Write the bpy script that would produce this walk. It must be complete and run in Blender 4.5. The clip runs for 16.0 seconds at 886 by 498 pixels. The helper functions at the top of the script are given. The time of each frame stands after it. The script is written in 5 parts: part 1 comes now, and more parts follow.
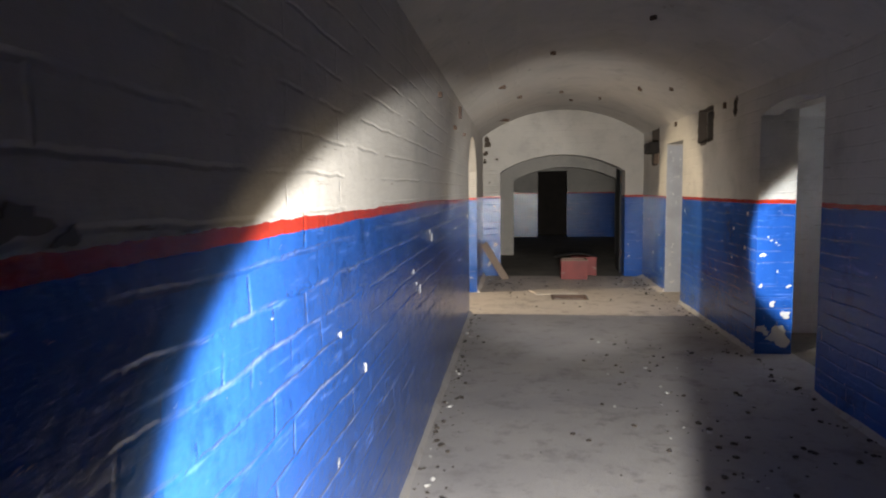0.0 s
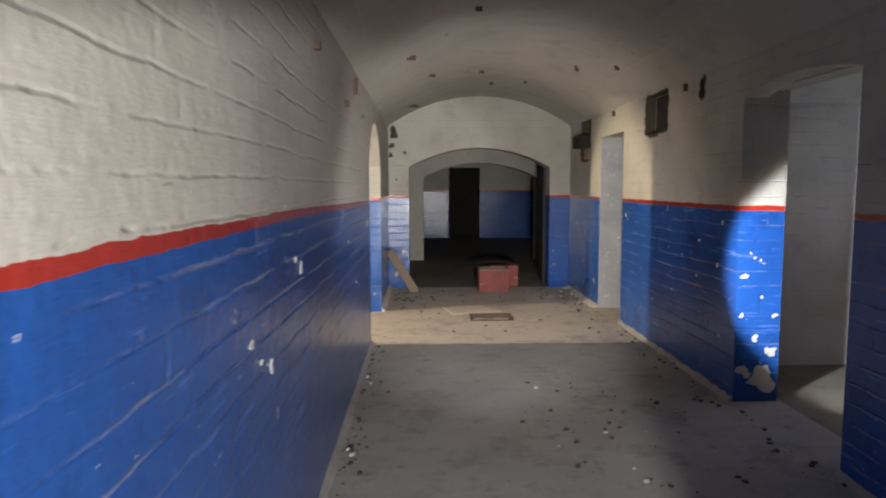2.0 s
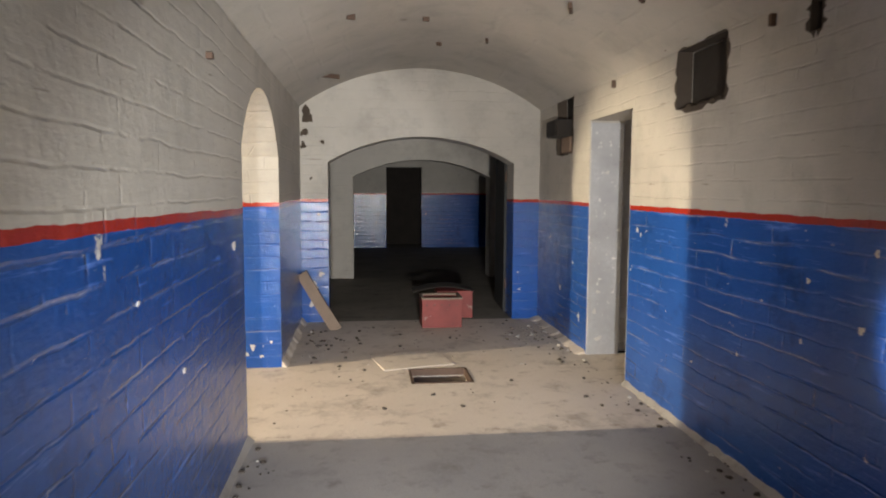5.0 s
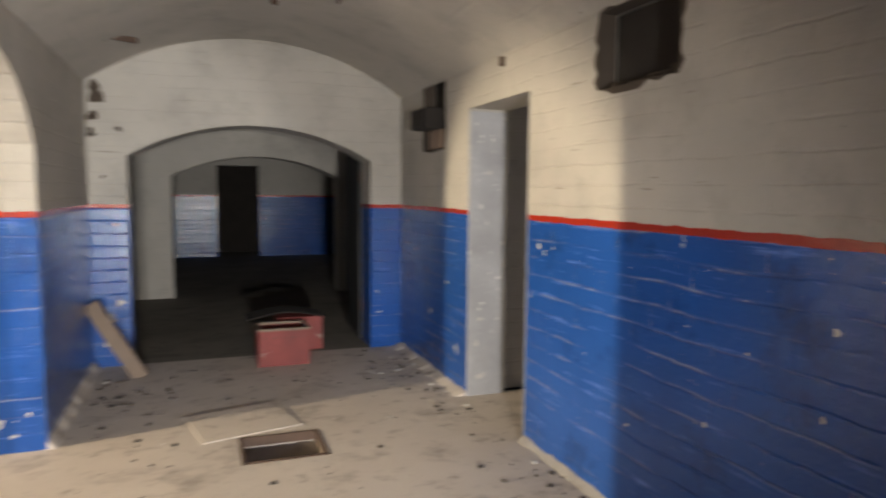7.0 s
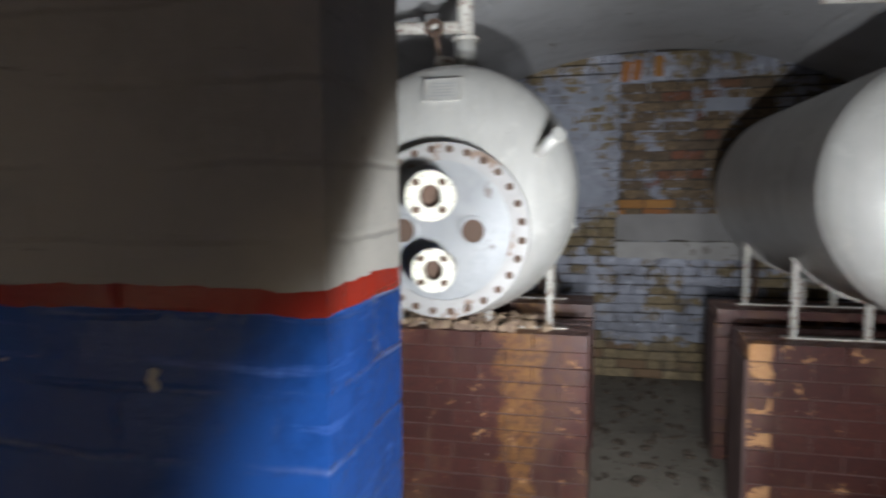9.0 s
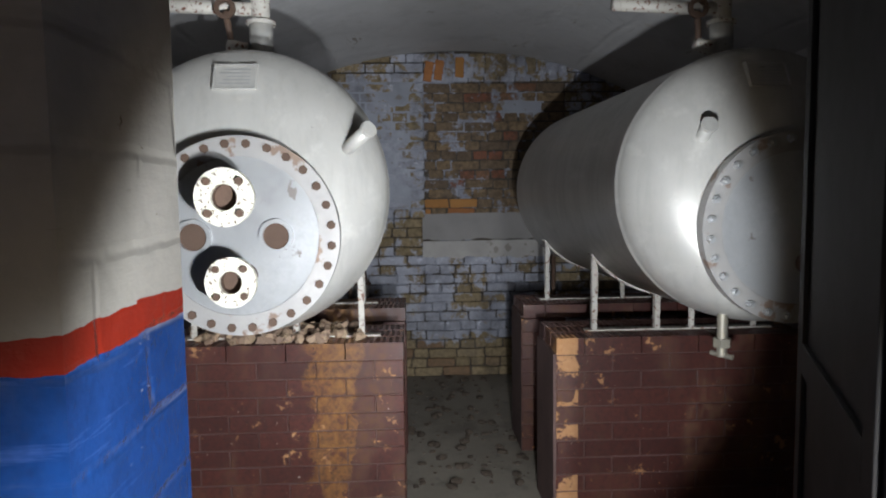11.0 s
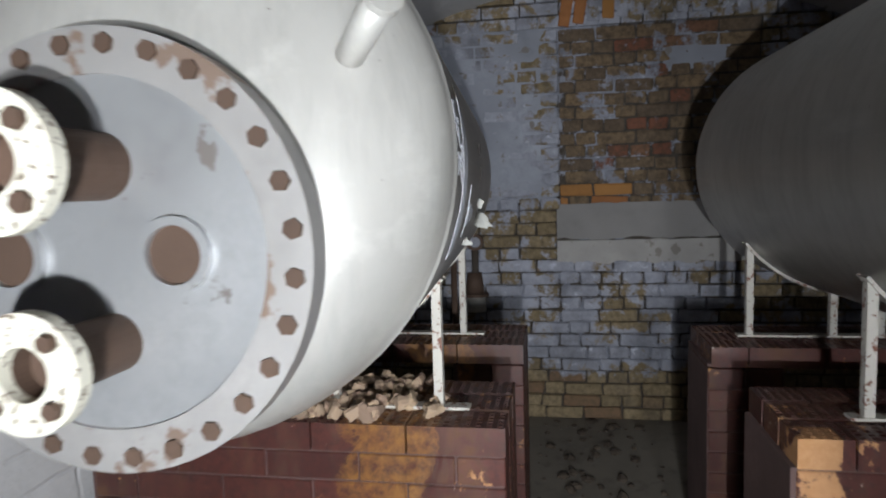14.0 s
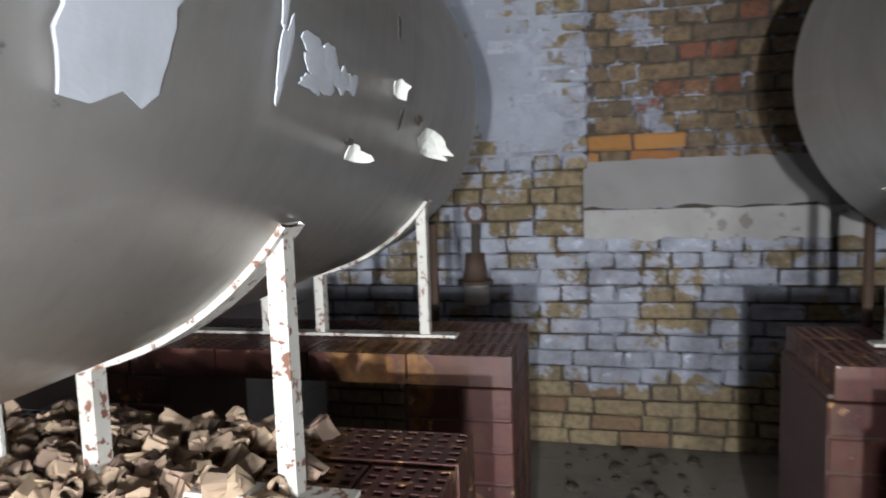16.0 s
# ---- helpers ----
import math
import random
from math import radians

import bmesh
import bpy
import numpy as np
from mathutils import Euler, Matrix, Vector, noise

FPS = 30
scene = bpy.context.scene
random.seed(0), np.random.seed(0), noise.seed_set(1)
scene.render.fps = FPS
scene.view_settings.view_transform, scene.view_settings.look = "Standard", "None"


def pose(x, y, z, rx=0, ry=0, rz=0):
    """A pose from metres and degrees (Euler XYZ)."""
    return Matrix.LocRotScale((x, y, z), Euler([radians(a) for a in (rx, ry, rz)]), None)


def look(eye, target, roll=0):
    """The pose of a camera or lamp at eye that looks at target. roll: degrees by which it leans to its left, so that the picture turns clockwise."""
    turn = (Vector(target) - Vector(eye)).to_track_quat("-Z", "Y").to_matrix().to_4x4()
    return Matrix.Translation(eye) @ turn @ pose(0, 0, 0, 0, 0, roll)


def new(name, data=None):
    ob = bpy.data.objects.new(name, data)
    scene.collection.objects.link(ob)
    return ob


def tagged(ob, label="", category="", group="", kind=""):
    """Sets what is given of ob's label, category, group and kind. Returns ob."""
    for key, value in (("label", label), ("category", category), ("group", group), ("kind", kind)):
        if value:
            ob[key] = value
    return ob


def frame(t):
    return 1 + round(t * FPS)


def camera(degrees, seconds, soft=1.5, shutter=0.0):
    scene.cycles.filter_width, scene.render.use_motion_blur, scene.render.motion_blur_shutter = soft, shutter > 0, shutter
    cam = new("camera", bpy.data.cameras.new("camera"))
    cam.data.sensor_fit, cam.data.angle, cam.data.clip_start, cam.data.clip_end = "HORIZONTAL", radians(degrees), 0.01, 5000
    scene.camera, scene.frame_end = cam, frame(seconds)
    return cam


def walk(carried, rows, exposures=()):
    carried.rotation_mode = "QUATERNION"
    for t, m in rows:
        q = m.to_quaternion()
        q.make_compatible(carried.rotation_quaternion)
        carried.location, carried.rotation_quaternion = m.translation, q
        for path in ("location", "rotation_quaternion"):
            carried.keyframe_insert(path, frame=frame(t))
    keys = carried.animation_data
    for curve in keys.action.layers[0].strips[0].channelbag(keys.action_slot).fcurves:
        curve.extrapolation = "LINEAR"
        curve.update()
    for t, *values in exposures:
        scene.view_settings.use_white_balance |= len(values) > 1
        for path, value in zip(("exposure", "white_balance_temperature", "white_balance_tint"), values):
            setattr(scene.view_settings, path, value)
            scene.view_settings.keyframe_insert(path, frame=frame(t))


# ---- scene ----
cam = camera(67.2, 16.0, soft=2.0, shutter=0.5)
PATH = [
    (0, (1.144, 0.692, 1.51), (0.928, 2.672, 1.333), -0.6),
    (0.5, (1.051, 1.083, 1.532), (0.956, 3.073, 1.355), -0.3),
    (1, (1.068, 1.471, 1.533), (1.039, 3.462, 1.349), -0.5),
    (1.5, (1.114, 1.881, 1.533), (1.049, 3.872, 1.35), -0.4),
    (2, (1.1, 2.332, 1.536), (1.158, 4.322, 1.346), -0.1),
    (2.5, (1.163, 2.698, 1.528), (1.301, 4.685, 1.346), -0.3),
    (3, (1.256, 3.11, 1.55), (1.378, 5.098, 1.367), -0.1),
    (3.5, (1.254, 3.547, 1.54), (1.445, 5.529, 1.352), 0.1),
    (3.7, (1.277, 3.687, 1.557), (1.523, 5.663, 1.377), 0.3),
    (6, (1.293, 5.498, 1.477), (1.518, 7.477, 1.297), 0.2),
    (6.5, (1.347, 5.766, 1.483), (1.618, 7.741, 1.316), 0.4),
    (7, (1.443, 6.063, 1.527), (2.129, 7.933, 1.353), 0.5),
    (7.5, (1.607, 6.222, 1.498), (2.753, 7.855, 1.347), 1.1),
    (8, (1.97, 6.345, 1.518), (3.461, 7.678, 1.362), 0.3),
    (8.5, (2.332, 6.450, 1.502), (4.050, 7.461, 1.334), -1.2),
    (9, (2.510, 6.540, 1.513), (4.443, 7.026, 1.350), -0.4),
    (9.5, (2.621, 6.565, 1.512), (4.616, 6.529, 1.355), -0.7),
    (9.7, (2.638, 6.569, 1.528), (4.624, 6.39, 1.366), -0.6),
    (11.8, (2.84, 6.581, 1.495), (4.832, 6.536, 1.324), -0.9),
    (12, (2.94, 6.548, 1.492), (4.933, 6.501, 1.321), -1.0),
    (12.5, (3.165, 6.533, 1.496), (5.156, 6.604, 1.323), -1.2),
    (13, (3.431, 6.564, 1.475), (5.407, 6.826, 1.304), -1.2),
    (13.5, (3.669, 6.566, 1.482), (5.64, 6.858, 1.305), -1.4),
    (14, (3.967, 6.493, 1.465), (5.929, 6.834, 1.282), -1.7),
    (14.5, (4.2, 6.434, 1.459), (6.145, 6.863, 1.275), -1.7),
    (14.8, (4.381, 6.45, 1.445), (6.325, 6.875, 1.244), -1.3),
    (15, (4.537, 6.456, 1.44), (6.482, 6.879, 1.248), -1.5),
    (15.2, (4.629, 6.485, 1.42), (6.581, 6.875, 1.228), -1.2),
    (15.5, (4.745, 6.475, 1.352), (6.697, 6.856, 1.143), -1.3),
    (15.8, (4.906, 6.456, 1.282), (6.86, 6.831, 1.075), -1.9),
    (16, (4.955, 6.427, 1.268), (6.891, 6.886, 1.072), -1.9),
]
EXPOSURES = [(0.0, -0.1), (1.0, -0.35), (1.5, -0.3), (2.5, 0.1), (3.5, 0.35), (5.0, 0.35), (6.2, 0.3), (7.0, 0.2), (7.5, 0.2), (8.0, -0.5), (8.5, -1.25), (9.2, -1.35), (9.7, -1.25), (11.8, -1.45), (13.0, -1.3), (14.0, -1.35), (14.5, -1.2), (15.0, -0.95), (15.5, -1.05), (16.0, -0.4)]
walk(cam, [(t, look(eye, target, roll)) for t, eye, target, roll in PATH], EXPOSURES)

# ---- light: a hand torch's hot beam with its warm fringe at its resting places, and daylight in the side room ----
world = bpy.data.worlds.new("world")
scene.world = world
world.use_nodes = True
world.node_tree.nodes["Background"].inputs[0].default_value = (0.5, 0.6, 0.8, 1)
world.node_tree.nodes["Background"].inputs[1].default_value = 0.001


def spot(name, eye, target, watts, cone, blend, colour, radius=0.025):
    lamp = bpy.data.lights.new(name, "SPOT")
    lamp.energy, lamp.spot_size, lamp.spot_blend, lamp.color = watts, radians(cone), blend, colour
    lamp.shadow_soft_size = radius
    ob = new(name, lamp)
    ob.matrix_world = look(eye, target)
    return ob


COOL = (0.88, 0.94, 1.0)
NEUTRAL = (0.98, 0.97, 0.95)
WARM = (1.0, 0.82, 0.5)
for eye, target, watts, cone, blend, colour in (
    ((1.36, 0.75, 1.18), (0.54, 3.85, 0.46), 1150, 55, 0.22, NEUTRAL),
    ((1.55, 3.70, 1.12), (1.66, 8.0, 1.25), 1000, 50, 0.75, NEUTRAL),
    ((2.40, 5.88, 1.05), (3.45, 6.38, 0.98), 400, 60, 0.3, COOL),
    ((3.15, 6.36, 1.13), (5.30, 6.54, 1.22), 560, 72, 0.25, COOL),
    ((4.45, 6.27, 1.10), (6.30, 6.76, 0.98), 85, 66, 0.4, COOL),
):
    spot("torch_beam", eye, target, watts, cone, blend, colour)
    spot("torch_fringe", eye, target, watts * 0.045, cone + 8, 0.3, WARM)

daylight = bpy.data.lights.new("window_daylight", "AREA")
daylight.shape, daylight.size, daylight.size_y, daylight.energy, daylight.color = "RECTANGLE", 0.45, 1.2, 1300, (1.0, 0.85, 0.60)
new("window_daylight", daylight).matrix_world = look((-6.05, 8.72, 1.7), (0.0, 9.2, 1.3))

# ---- materials ----


def material(name):
    m = bpy.data.materials.new(name)
    m.use_nodes = True
    nt = m.node_tree
    bsdf = nt.nodes["Principled BSDF"]
    return m, nt, bsdf


def node(nt, kind, **settings):
    n = nt.nodes.new(kind)
    for key, value in settings.items():
        if key == "blend_type":
            n.blend_type = value
        elif key == "operation":
            n.operation = value
        elif key == "data_type":
            n.data_type = value
    return n


def noise_tex(nt, vec, scale, detail=4.0, rough=0.6):
    n = nt.nodes.new("ShaderNodeTexNoise")
    n.inputs["Scale"].default_value, n.inputs["Detail"].default_value, n.inputs["Roughness"].default_value = scale, detail, rough
    if vec is not None:
        nt.links.new(vec, n.inputs["Vector"])
    return n.outputs["Fac"]


def ramp(nt, fac, a, b, ca=(0, 0, 0, 1), cb=(1, 1, 1, 1)):
    r = nt.nodes.new("ShaderNodeValToRGB")
    r.color_ramp.elements[0].position, r.color_ramp.elements[0].color = a, ca
    r.color_ramp.elements[1].position, r.color_ramp.elements[1].color = b, cb
    nt.links.new(fac, r.inputs["Fac"])
    return r.outputs["Color"]


def mix(nt, fac, a, b, mode="MIX"):
    n = nt.nodes.new("ShaderNodeMix")
    n.data_type, n.blend_type = "RGBA", mode
    for value, socket in ((fac, n.inputs[0]), (a, n.inputs[6]), (b, n.inputs[7])):
        if isinstance(value, (int, float)):
            socket.default_value = value
        elif isinstance(value, tuple):
            socket.default_value = (*value[:3], 1)
        else:
            nt.links.new(value, socket)
    return n.outputs[2]


def maths(nt, op, a, b=0.0):
    n = nt.nodes.new("ShaderNodeMath")
    n.operation = op
    for value, socket in ((a, n.inputs[0]), (b, n.inputs[1])):
        if isinstance(value, (int, float)):
            socket.default_value = value
        else:
            nt.links.new(value, socket)
    return n.outputs[0]


def bump(nt, height, strength, distance, normal=None):
    b = nt.nodes.new("ShaderNodeBump")
    b.inputs["Strength"].default_value, b.inputs["Distance"].default_value = strength, distance
    nt.links.new(height, b.inputs["Height"])
    if normal is not None:
        nt.links.new(normal, b.inputs["Normal"])
    return b.outputs["Normal"]


def position(nt):
    g = nt.nodes.new("ShaderNodeNewGeometry")
    s = nt.nodes.new("ShaderNodeSeparateXYZ")
    nt.links.new(g.outputs["Position"], s.inputs[0])
    return g.outputs["Position"], s.outputs[0], s.outputs[1], s.outputs[2]


def brick_height(nt, x, y, z, course=0.104, length=0.25):
    """The relief of painted-over brick courses: 1 on the bricks, 0 in the joints."""
    c = nt.nodes.new("ShaderNodeCombineXYZ")
    g = nt.nodes.new("ShaderNodeNewGeometry")
    slow = maths(nt, "MULTIPLY", maths(nt, "SUBTRACT", noise_tex(nt, g.outputs["Position"], 2.3, 4), 0.5), 0.05)
    nt.links.new(maths(nt, "ADD", maths(nt, "ADD", x, y), maths(nt, "MULTIPLY", slow, 2.0)), c.inputs[0])
    nt.links.new(maths(nt, "ADD", z, slow), c.inputs[1])
    looks = []
    for width in (24.0, length):
        b = nt.nodes.new("ShaderNodeTexBrick")
        nt.links.new(c.outputs[0], b.inputs["Vector"])
        b.inputs["Color1"].default_value = b.inputs["Color2"].default_value = (1, 1, 1, 1)
        b.inputs["Mortar"].default_value = (0, 0, 0, 1)
        b.inputs["Scale"].default_value = 1.0
        b.inputs["Brick Width"].default_value, b.inputs["Row Height"].default_value = width, course
        b.inputs["Mortar Size"].default_value, b.inputs["Mortar Smooth"].default_value = 0.010, 1.0
        looks.append(b.outputs["Color"])
    joints = mix(nt, ramp(nt, noise_tex(nt, g.outputs["Position"], 4.3, 4), 0.50, 0.60), looks[0], looks[1])
    return mix(nt, ramp(nt, noise_tex(nt, g.outputs["Position"], 3.1, 5, 0.65), 0.40, 0.60), (1, 1, 1), joints)


def dado_material(name, blue, dado=True, relief=0.48, white=(0.47, 0.435, 0.385), rise=0.0):
    """Limewashed brick over a glossy blue oil-paint dado with a red line at 1.38 m; chipped."""
    m, nt, bsdf = material(name)
    vec, x, y, z = position(nt)
    fine, mid, big = noise_tex(nt, vec, 60), noise_tex(nt, vec, 9, 6), noise_tex(nt, vec, 1.3, 5)
    plaster = mix(nt, ramp(nt, big, 0.35, 0.75), white, tuple(c * 0.82 for c in white))
    plaster = mix(nt, ramp(nt, mid, 0.62, 0.78), plaster, (0.42, 0.38, 0.33))
    stretched = nt.nodes.new("ShaderNodeMapping")
    stretched.inputs["Scale"].default_value = (1.2, 1.2, 16)
    nt.links.new(vec, stretched.inputs["Vector"])
    scuff = noise_tex(nt, stretched.outputs[0], 2.2, 5, 0.65)
    plaster = mix(nt, ramp(nt, scuff, 0.66, 0.72), plaster, (0.25, 0.22, 0.19))
    plaster = mix(nt, maths(nt, "MULTIPLY", ramp(nt, noise_tex(nt, vec, 2.7, 8, 0.7), 0.50, 0.70), 0.45), plaster, tuple(c * 0.55 for c in white))
    plaster = mix(nt, ramp(nt, noise_tex(nt, vec, 24, 5, 0.7), 0.70, 0.73), plaster, (0.16, 0.13, 0.10))
    streak = nt.nodes.new("ShaderNodeMapping")
    streak.inputs["Scale"].default_value = (1.6, 1.6, 11)
    nt.links.new(vec, streak.inputs["Vector"])
    ridges = noise_tex(nt, streak.outputs[0], 2.0, 7, 0.62)
    courses = brick_height(nt, x, y, z)
    height = mix(nt, 0.52, courses, mix(nt, 0.62, ridges, noise_tex(nt, vec, 12, 6)))
    rough = 0.9
    colour = plaster
    if dado:
        wob = maths(nt, "ADD", z, maths(nt, "MULTIPLY", maths(nt, "SUBTRACT", noise_tex(nt, vec, 9, 5), 0.5), 0.022))
        if rise:  # the line was painted higher towards the corridor's start
            lift = maths(nt, "MINIMUM", maths(nt, "MAXIMUM", maths(nt, "MULTIPLY", maths(nt, "SUBTRACT", 8.73, y), 0.014), 0.0), rise)
            wob = maths(nt, "SUBTRACT", wob, lift)
        is_blue = maths(nt, "LESS_THAN", wob, 1.357)
        is_red = maths(nt, "MULTIPLY", maths(nt, "LESS_THAN", wob, maths(nt, "ADD", 1.380, maths(nt, "MULTIPLY", noise_tex(nt, vec, 6, 5), 0.022))), maths(nt, "GREATER_THAN", wob, 1.3565))
        paint = mix(nt, ramp(nt, big, 0.3, 0.7), blue, tuple(c * 0.72 for c in blue))
        paint = mix(nt, ramp(nt, scuff, 0.60, 0.74), paint, tuple(min(1, c * 1.5 + 0.06) for c in blue))
        chips = maths(nt, "MULTIPLY", ramp(nt, noise_tex(nt, vec, 5.5, 8, 0.62), 0.685, 0.70), ramp(nt, big, 0.42, 0.5))
        paint = mix(nt, chips, paint, (0.60, 0.58, 0.54))
        dash = nt.nodes.new("ShaderNodeMapping")
        dash.inputs["Scale"].default_value = (1.0, 1.0, 2.6)
        nt.links.new(vec, dash.inputs["Vector"])
        flecks = maths(nt, "MULTIPLY", ramp(nt, noise_tex(nt, dash.outputs[0], 15, 6, 0.7), 0.675, 0.70), ramp(nt, noise_tex(nt, vec, 1.9, 4), 0.47, 0.56))
        paint = mix(nt, flecks, paint, (0.55, 0.56, 0.56))
        paint = mix(nt, ramp(nt, noise_tex(nt, vec, 2.4, 6, 0.7), 0.56, 0.70), paint, tuple(c * 0.5 for c in blue))
        worn = maths(nt, "MULTIPLY", maths(nt, "SUBTRACT", 1.0, courses), ramp(nt, noise_tex(nt, stretched.outputs[0], 1.7, 6, 0.7), 0.47, 0.60))
        paint = mix(nt, maths(nt, "MULTIPLY", worn, 0.75), paint, tuple(0.45 * c + 0.24 for c in blue))
        colour = mix(nt, is_blue, plaster, paint)
        colour = mix(nt, is_red, colour, (0.33, 0.028, 0.014))
        glossy = maths(nt, "MAXIMUM", is_blue, is_red)
        rough = maths(nt, "SUBTRACT", 0.9, maths(nt, "MULTIPLY", glossy, maths(nt, "ADD", 0.58, maths(nt, "MULTIPLY", mid, 0.30))))
        nt.links.new(rough, bsdf.inputs["Roughness"])
    else:
        bsdf.inputs["Roughness"].default_value = rough
    nt.links.new(colour, bsdf.inputs["Base Color"])
    n1 = bump(nt, height, relief * (0.95 if dado else 0.9), 0.030)
    n2 = bump(nt, noise_tex(nt, vec, 38, 5), 0.30, 0.006, n1)
    nt.links.new(n2, bsdf.inputs["Normal"])
    return m


def plain_material(name, colour, rough=0.7, metal=0.0, vary=0.25, scale=8.0, relief=0.2, spots=None, spot_level=0.62, per_object=0.0, spot_scale=22.0, stain=None):
    """A surface with grain and stains at two scales; spots: a second colour that breaks through."""
    m, nt, bsdf = material(name)
    vec, x, y, z = position(nt)
    mid, big = noise_tex(nt, vec, scale * 4, 6), noise_tex(nt, vec, scale * 0.5, 4)
    dark = tuple(c * (1 - vary) for c in colour)
    light = tuple(min(1, c * (1 + vary * 0.5)) for c in colour)
    c = mix(nt, ramp(nt, big, 0.3, 0.7), dark, light)
    c = mix(nt, ramp(nt, mid, 0.35, 0.75), c, tuple(q * (1 - vary * 0.6) for q in colour))
    if stain:
        c = mix(nt, maths(nt, "MULTIPLY", ramp(nt, noise_tex(nt, vec, 2.6, 3), 0.57, 0.72), 0.7), c, stain)
    if spots:
        c = mix(nt, ramp(nt, noise_tex(nt, vec, spot_scale, 6), spot_level, spot_level + 0.03), c, spots)
    if per_object:
        info = nt.nodes.new("ShaderNodeObjectInfo")
        geo = nt.nodes.new("ShaderNodeNewGeometry")
        h = nt.nodes.new("ShaderNodeHueSaturation")
        chance = maths(nt, "FRACT", maths(nt, "ADD", info.outputs["Random"], geo.outputs["Random Per Island"]))
        nt.links.new(maths(nt, "ADD", 1 - per_object, maths(nt, "MULTIPLY", chance, 2 * per_object)), h.inputs["Value"])
        nt.links.new(maths(nt, "ADD", 0.485, maths(nt, "MULTIPLY", chance, 0.022)), h.inputs["Hue"])
        nt.links.new(c, h.inputs["Color"])
        c = h.outputs["Color"]
    nt.links.new(c, bsdf.inputs["Base Color"])
    bsdf.inputs["Metallic"].default_value = metal
    nt.links.new(maths(nt, "ADD", rough - 0.08, maths(nt, "MULTIPLY", mid, 0.16)), bsdf.inputs["Roughness"])
    nt.links.new(bump(nt, mid, relief, 0.004), bsdf.inputs["Normal"])
    return m


BLUE = (0.019, 0.088, 0.35)
M_WALL = dado_material("painted_brick_blue_dado", BLUE)
M_WALL_LEFT = dado_material("painted_brick_blue_dado_raised", BLUE, rise=0.05)
M_VAULT = dado_material("limewashed_vault", BLUE, dado=False, relief=0.35)
M_ROOMWALL = dado_material("limewashed_brick", BLUE, dado=False, relief=0.45, white=(0.55, 0.54, 0.545))
# near-black so that recesses stay dark under the fixed torch beams
M_NEARBLACK = plain_material("near_black_surface", (0.027, 0.021, 0.017), 0.95, vary=0.4)
M_JAMB = plain_material("grey_painted_jamb", (0.40, 0.40, 0.42), 0.6, vary=0.3, spots=(0.65, 0.63, 0.6), spot_level=0.64)


def floor_material(name, base, dust, stain):
    m, nt, bsdf = material(name)
    vec, x, y, z = position(nt)
    big, mid, fine = noise_tex(nt, vec, 0.9, 6), noise_tex(nt, vec, 6, 8, 0.7), noise_tex(nt, vec, 90, 3)
    c = mix(nt, ramp(nt, big, 0.35, 0.7), base, dust)
    c = mix(nt, ramp(nt, mid, 0.55, 0.72), c, stain)
    c = mix(nt, maths(nt, "MULTIPLY", ramp(nt, noise_tex(nt, vec, 2.1, 8, 0.72), 0.53, 0.68), 0.6), c, tuple(q * 0.7 for q in stain))
    c = mix(nt, ramp(nt, fine, 0.62, 0.75), c, tuple(q * 0.6 for q in base))
    nt.links.new(c, bsdf.inputs["Base Color"])
    bsdf.inputs["Roughness"].default_value = 0.85
    nt.links.new(bump(nt, fine, 0.25, 0.004, bump(nt, mid, 0.3, 0.02)), bsdf.inputs["Normal"])
    return m


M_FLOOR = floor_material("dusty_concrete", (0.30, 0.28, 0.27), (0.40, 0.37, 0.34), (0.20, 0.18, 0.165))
# dusty concrete made paler and warmer: side-room daylight is partly in this colour
M_DUST_LIT = floor_material("daylit_dusty_concrete", (0.52, 0.45, 0.385), (0.60, 0.53, 0.46), (0.26, 0.205, 0.17))
M_BROWN_FLOOR = floor_material("earthy_floor", (0.15, 0.13, 0.105), (0.22, 0.195, 0.16), (0.085, 0.07, 0.055))


def hull_material(name, paint, worn):
    """Thin grey paint over steel: satin, with runs down the sides, brushed bands, soot and bare flecks."""
    m, nt, bsdf = material(name)
    vec, x, y, z = position(nt)
    runs = nt.nodes.new("ShaderNodeMapping")
    runs.inputs["Scale"].default_value = (9, 9, 1.1)
    nt.links.new(vec, runs.inputs["Vector"])
    bands = nt.nodes.new("ShaderNodeMapping")
    bands.inputs["Scale"].default_value = (1.0, 6.0, 6.0)
    nt.links.new(vec, bands.inputs["Vector"])
    run, band = noise_tex(nt, runs.outputs[0], 2.4, 6, 0.65), noise_tex(nt, bands.outputs[0], 2.0, 6, 0.6)
    big, fine = noise_tex(nt, vec, 2.2, 6), noise_tex(nt, vec, 42, 5, 0.7)
    c = mix(nt, ramp(nt, big, 0.35, 0.7), paint, tuple(q * 0.78 for q in paint))
    c = mix(nt, maths(nt, "MULTIPLY", ramp(nt, run, 0.47, 0.70), 0.30), c, tuple(q * 0.55 for q in paint))
    c = mix(nt, maths(nt, "MULTIPLY", ramp(nt, band, 0.56, 0.74), 0.45), c, tuple(min(1, q * 1.3) for q in paint))
    c = mix(nt, ramp(nt, fine, 0.69, 0.73), c, worn)
    nt.links.new(c, bsdf.inputs["Base Color"])
    bsdf.inputs["Metallic"].default_value = 0.25
    nt.links.new(maths(nt, "ADD", 0.20, maths(nt, "MULTIPLY", maths(nt, "ADD", run, band), 0.20)), bsdf.inputs["Roughness"])
    nt.links.new(bump(nt, fine, 0.07, 0.004, bump(nt, big, 0.05, 0.03)), bsdf.inputs["Normal"])
    return m


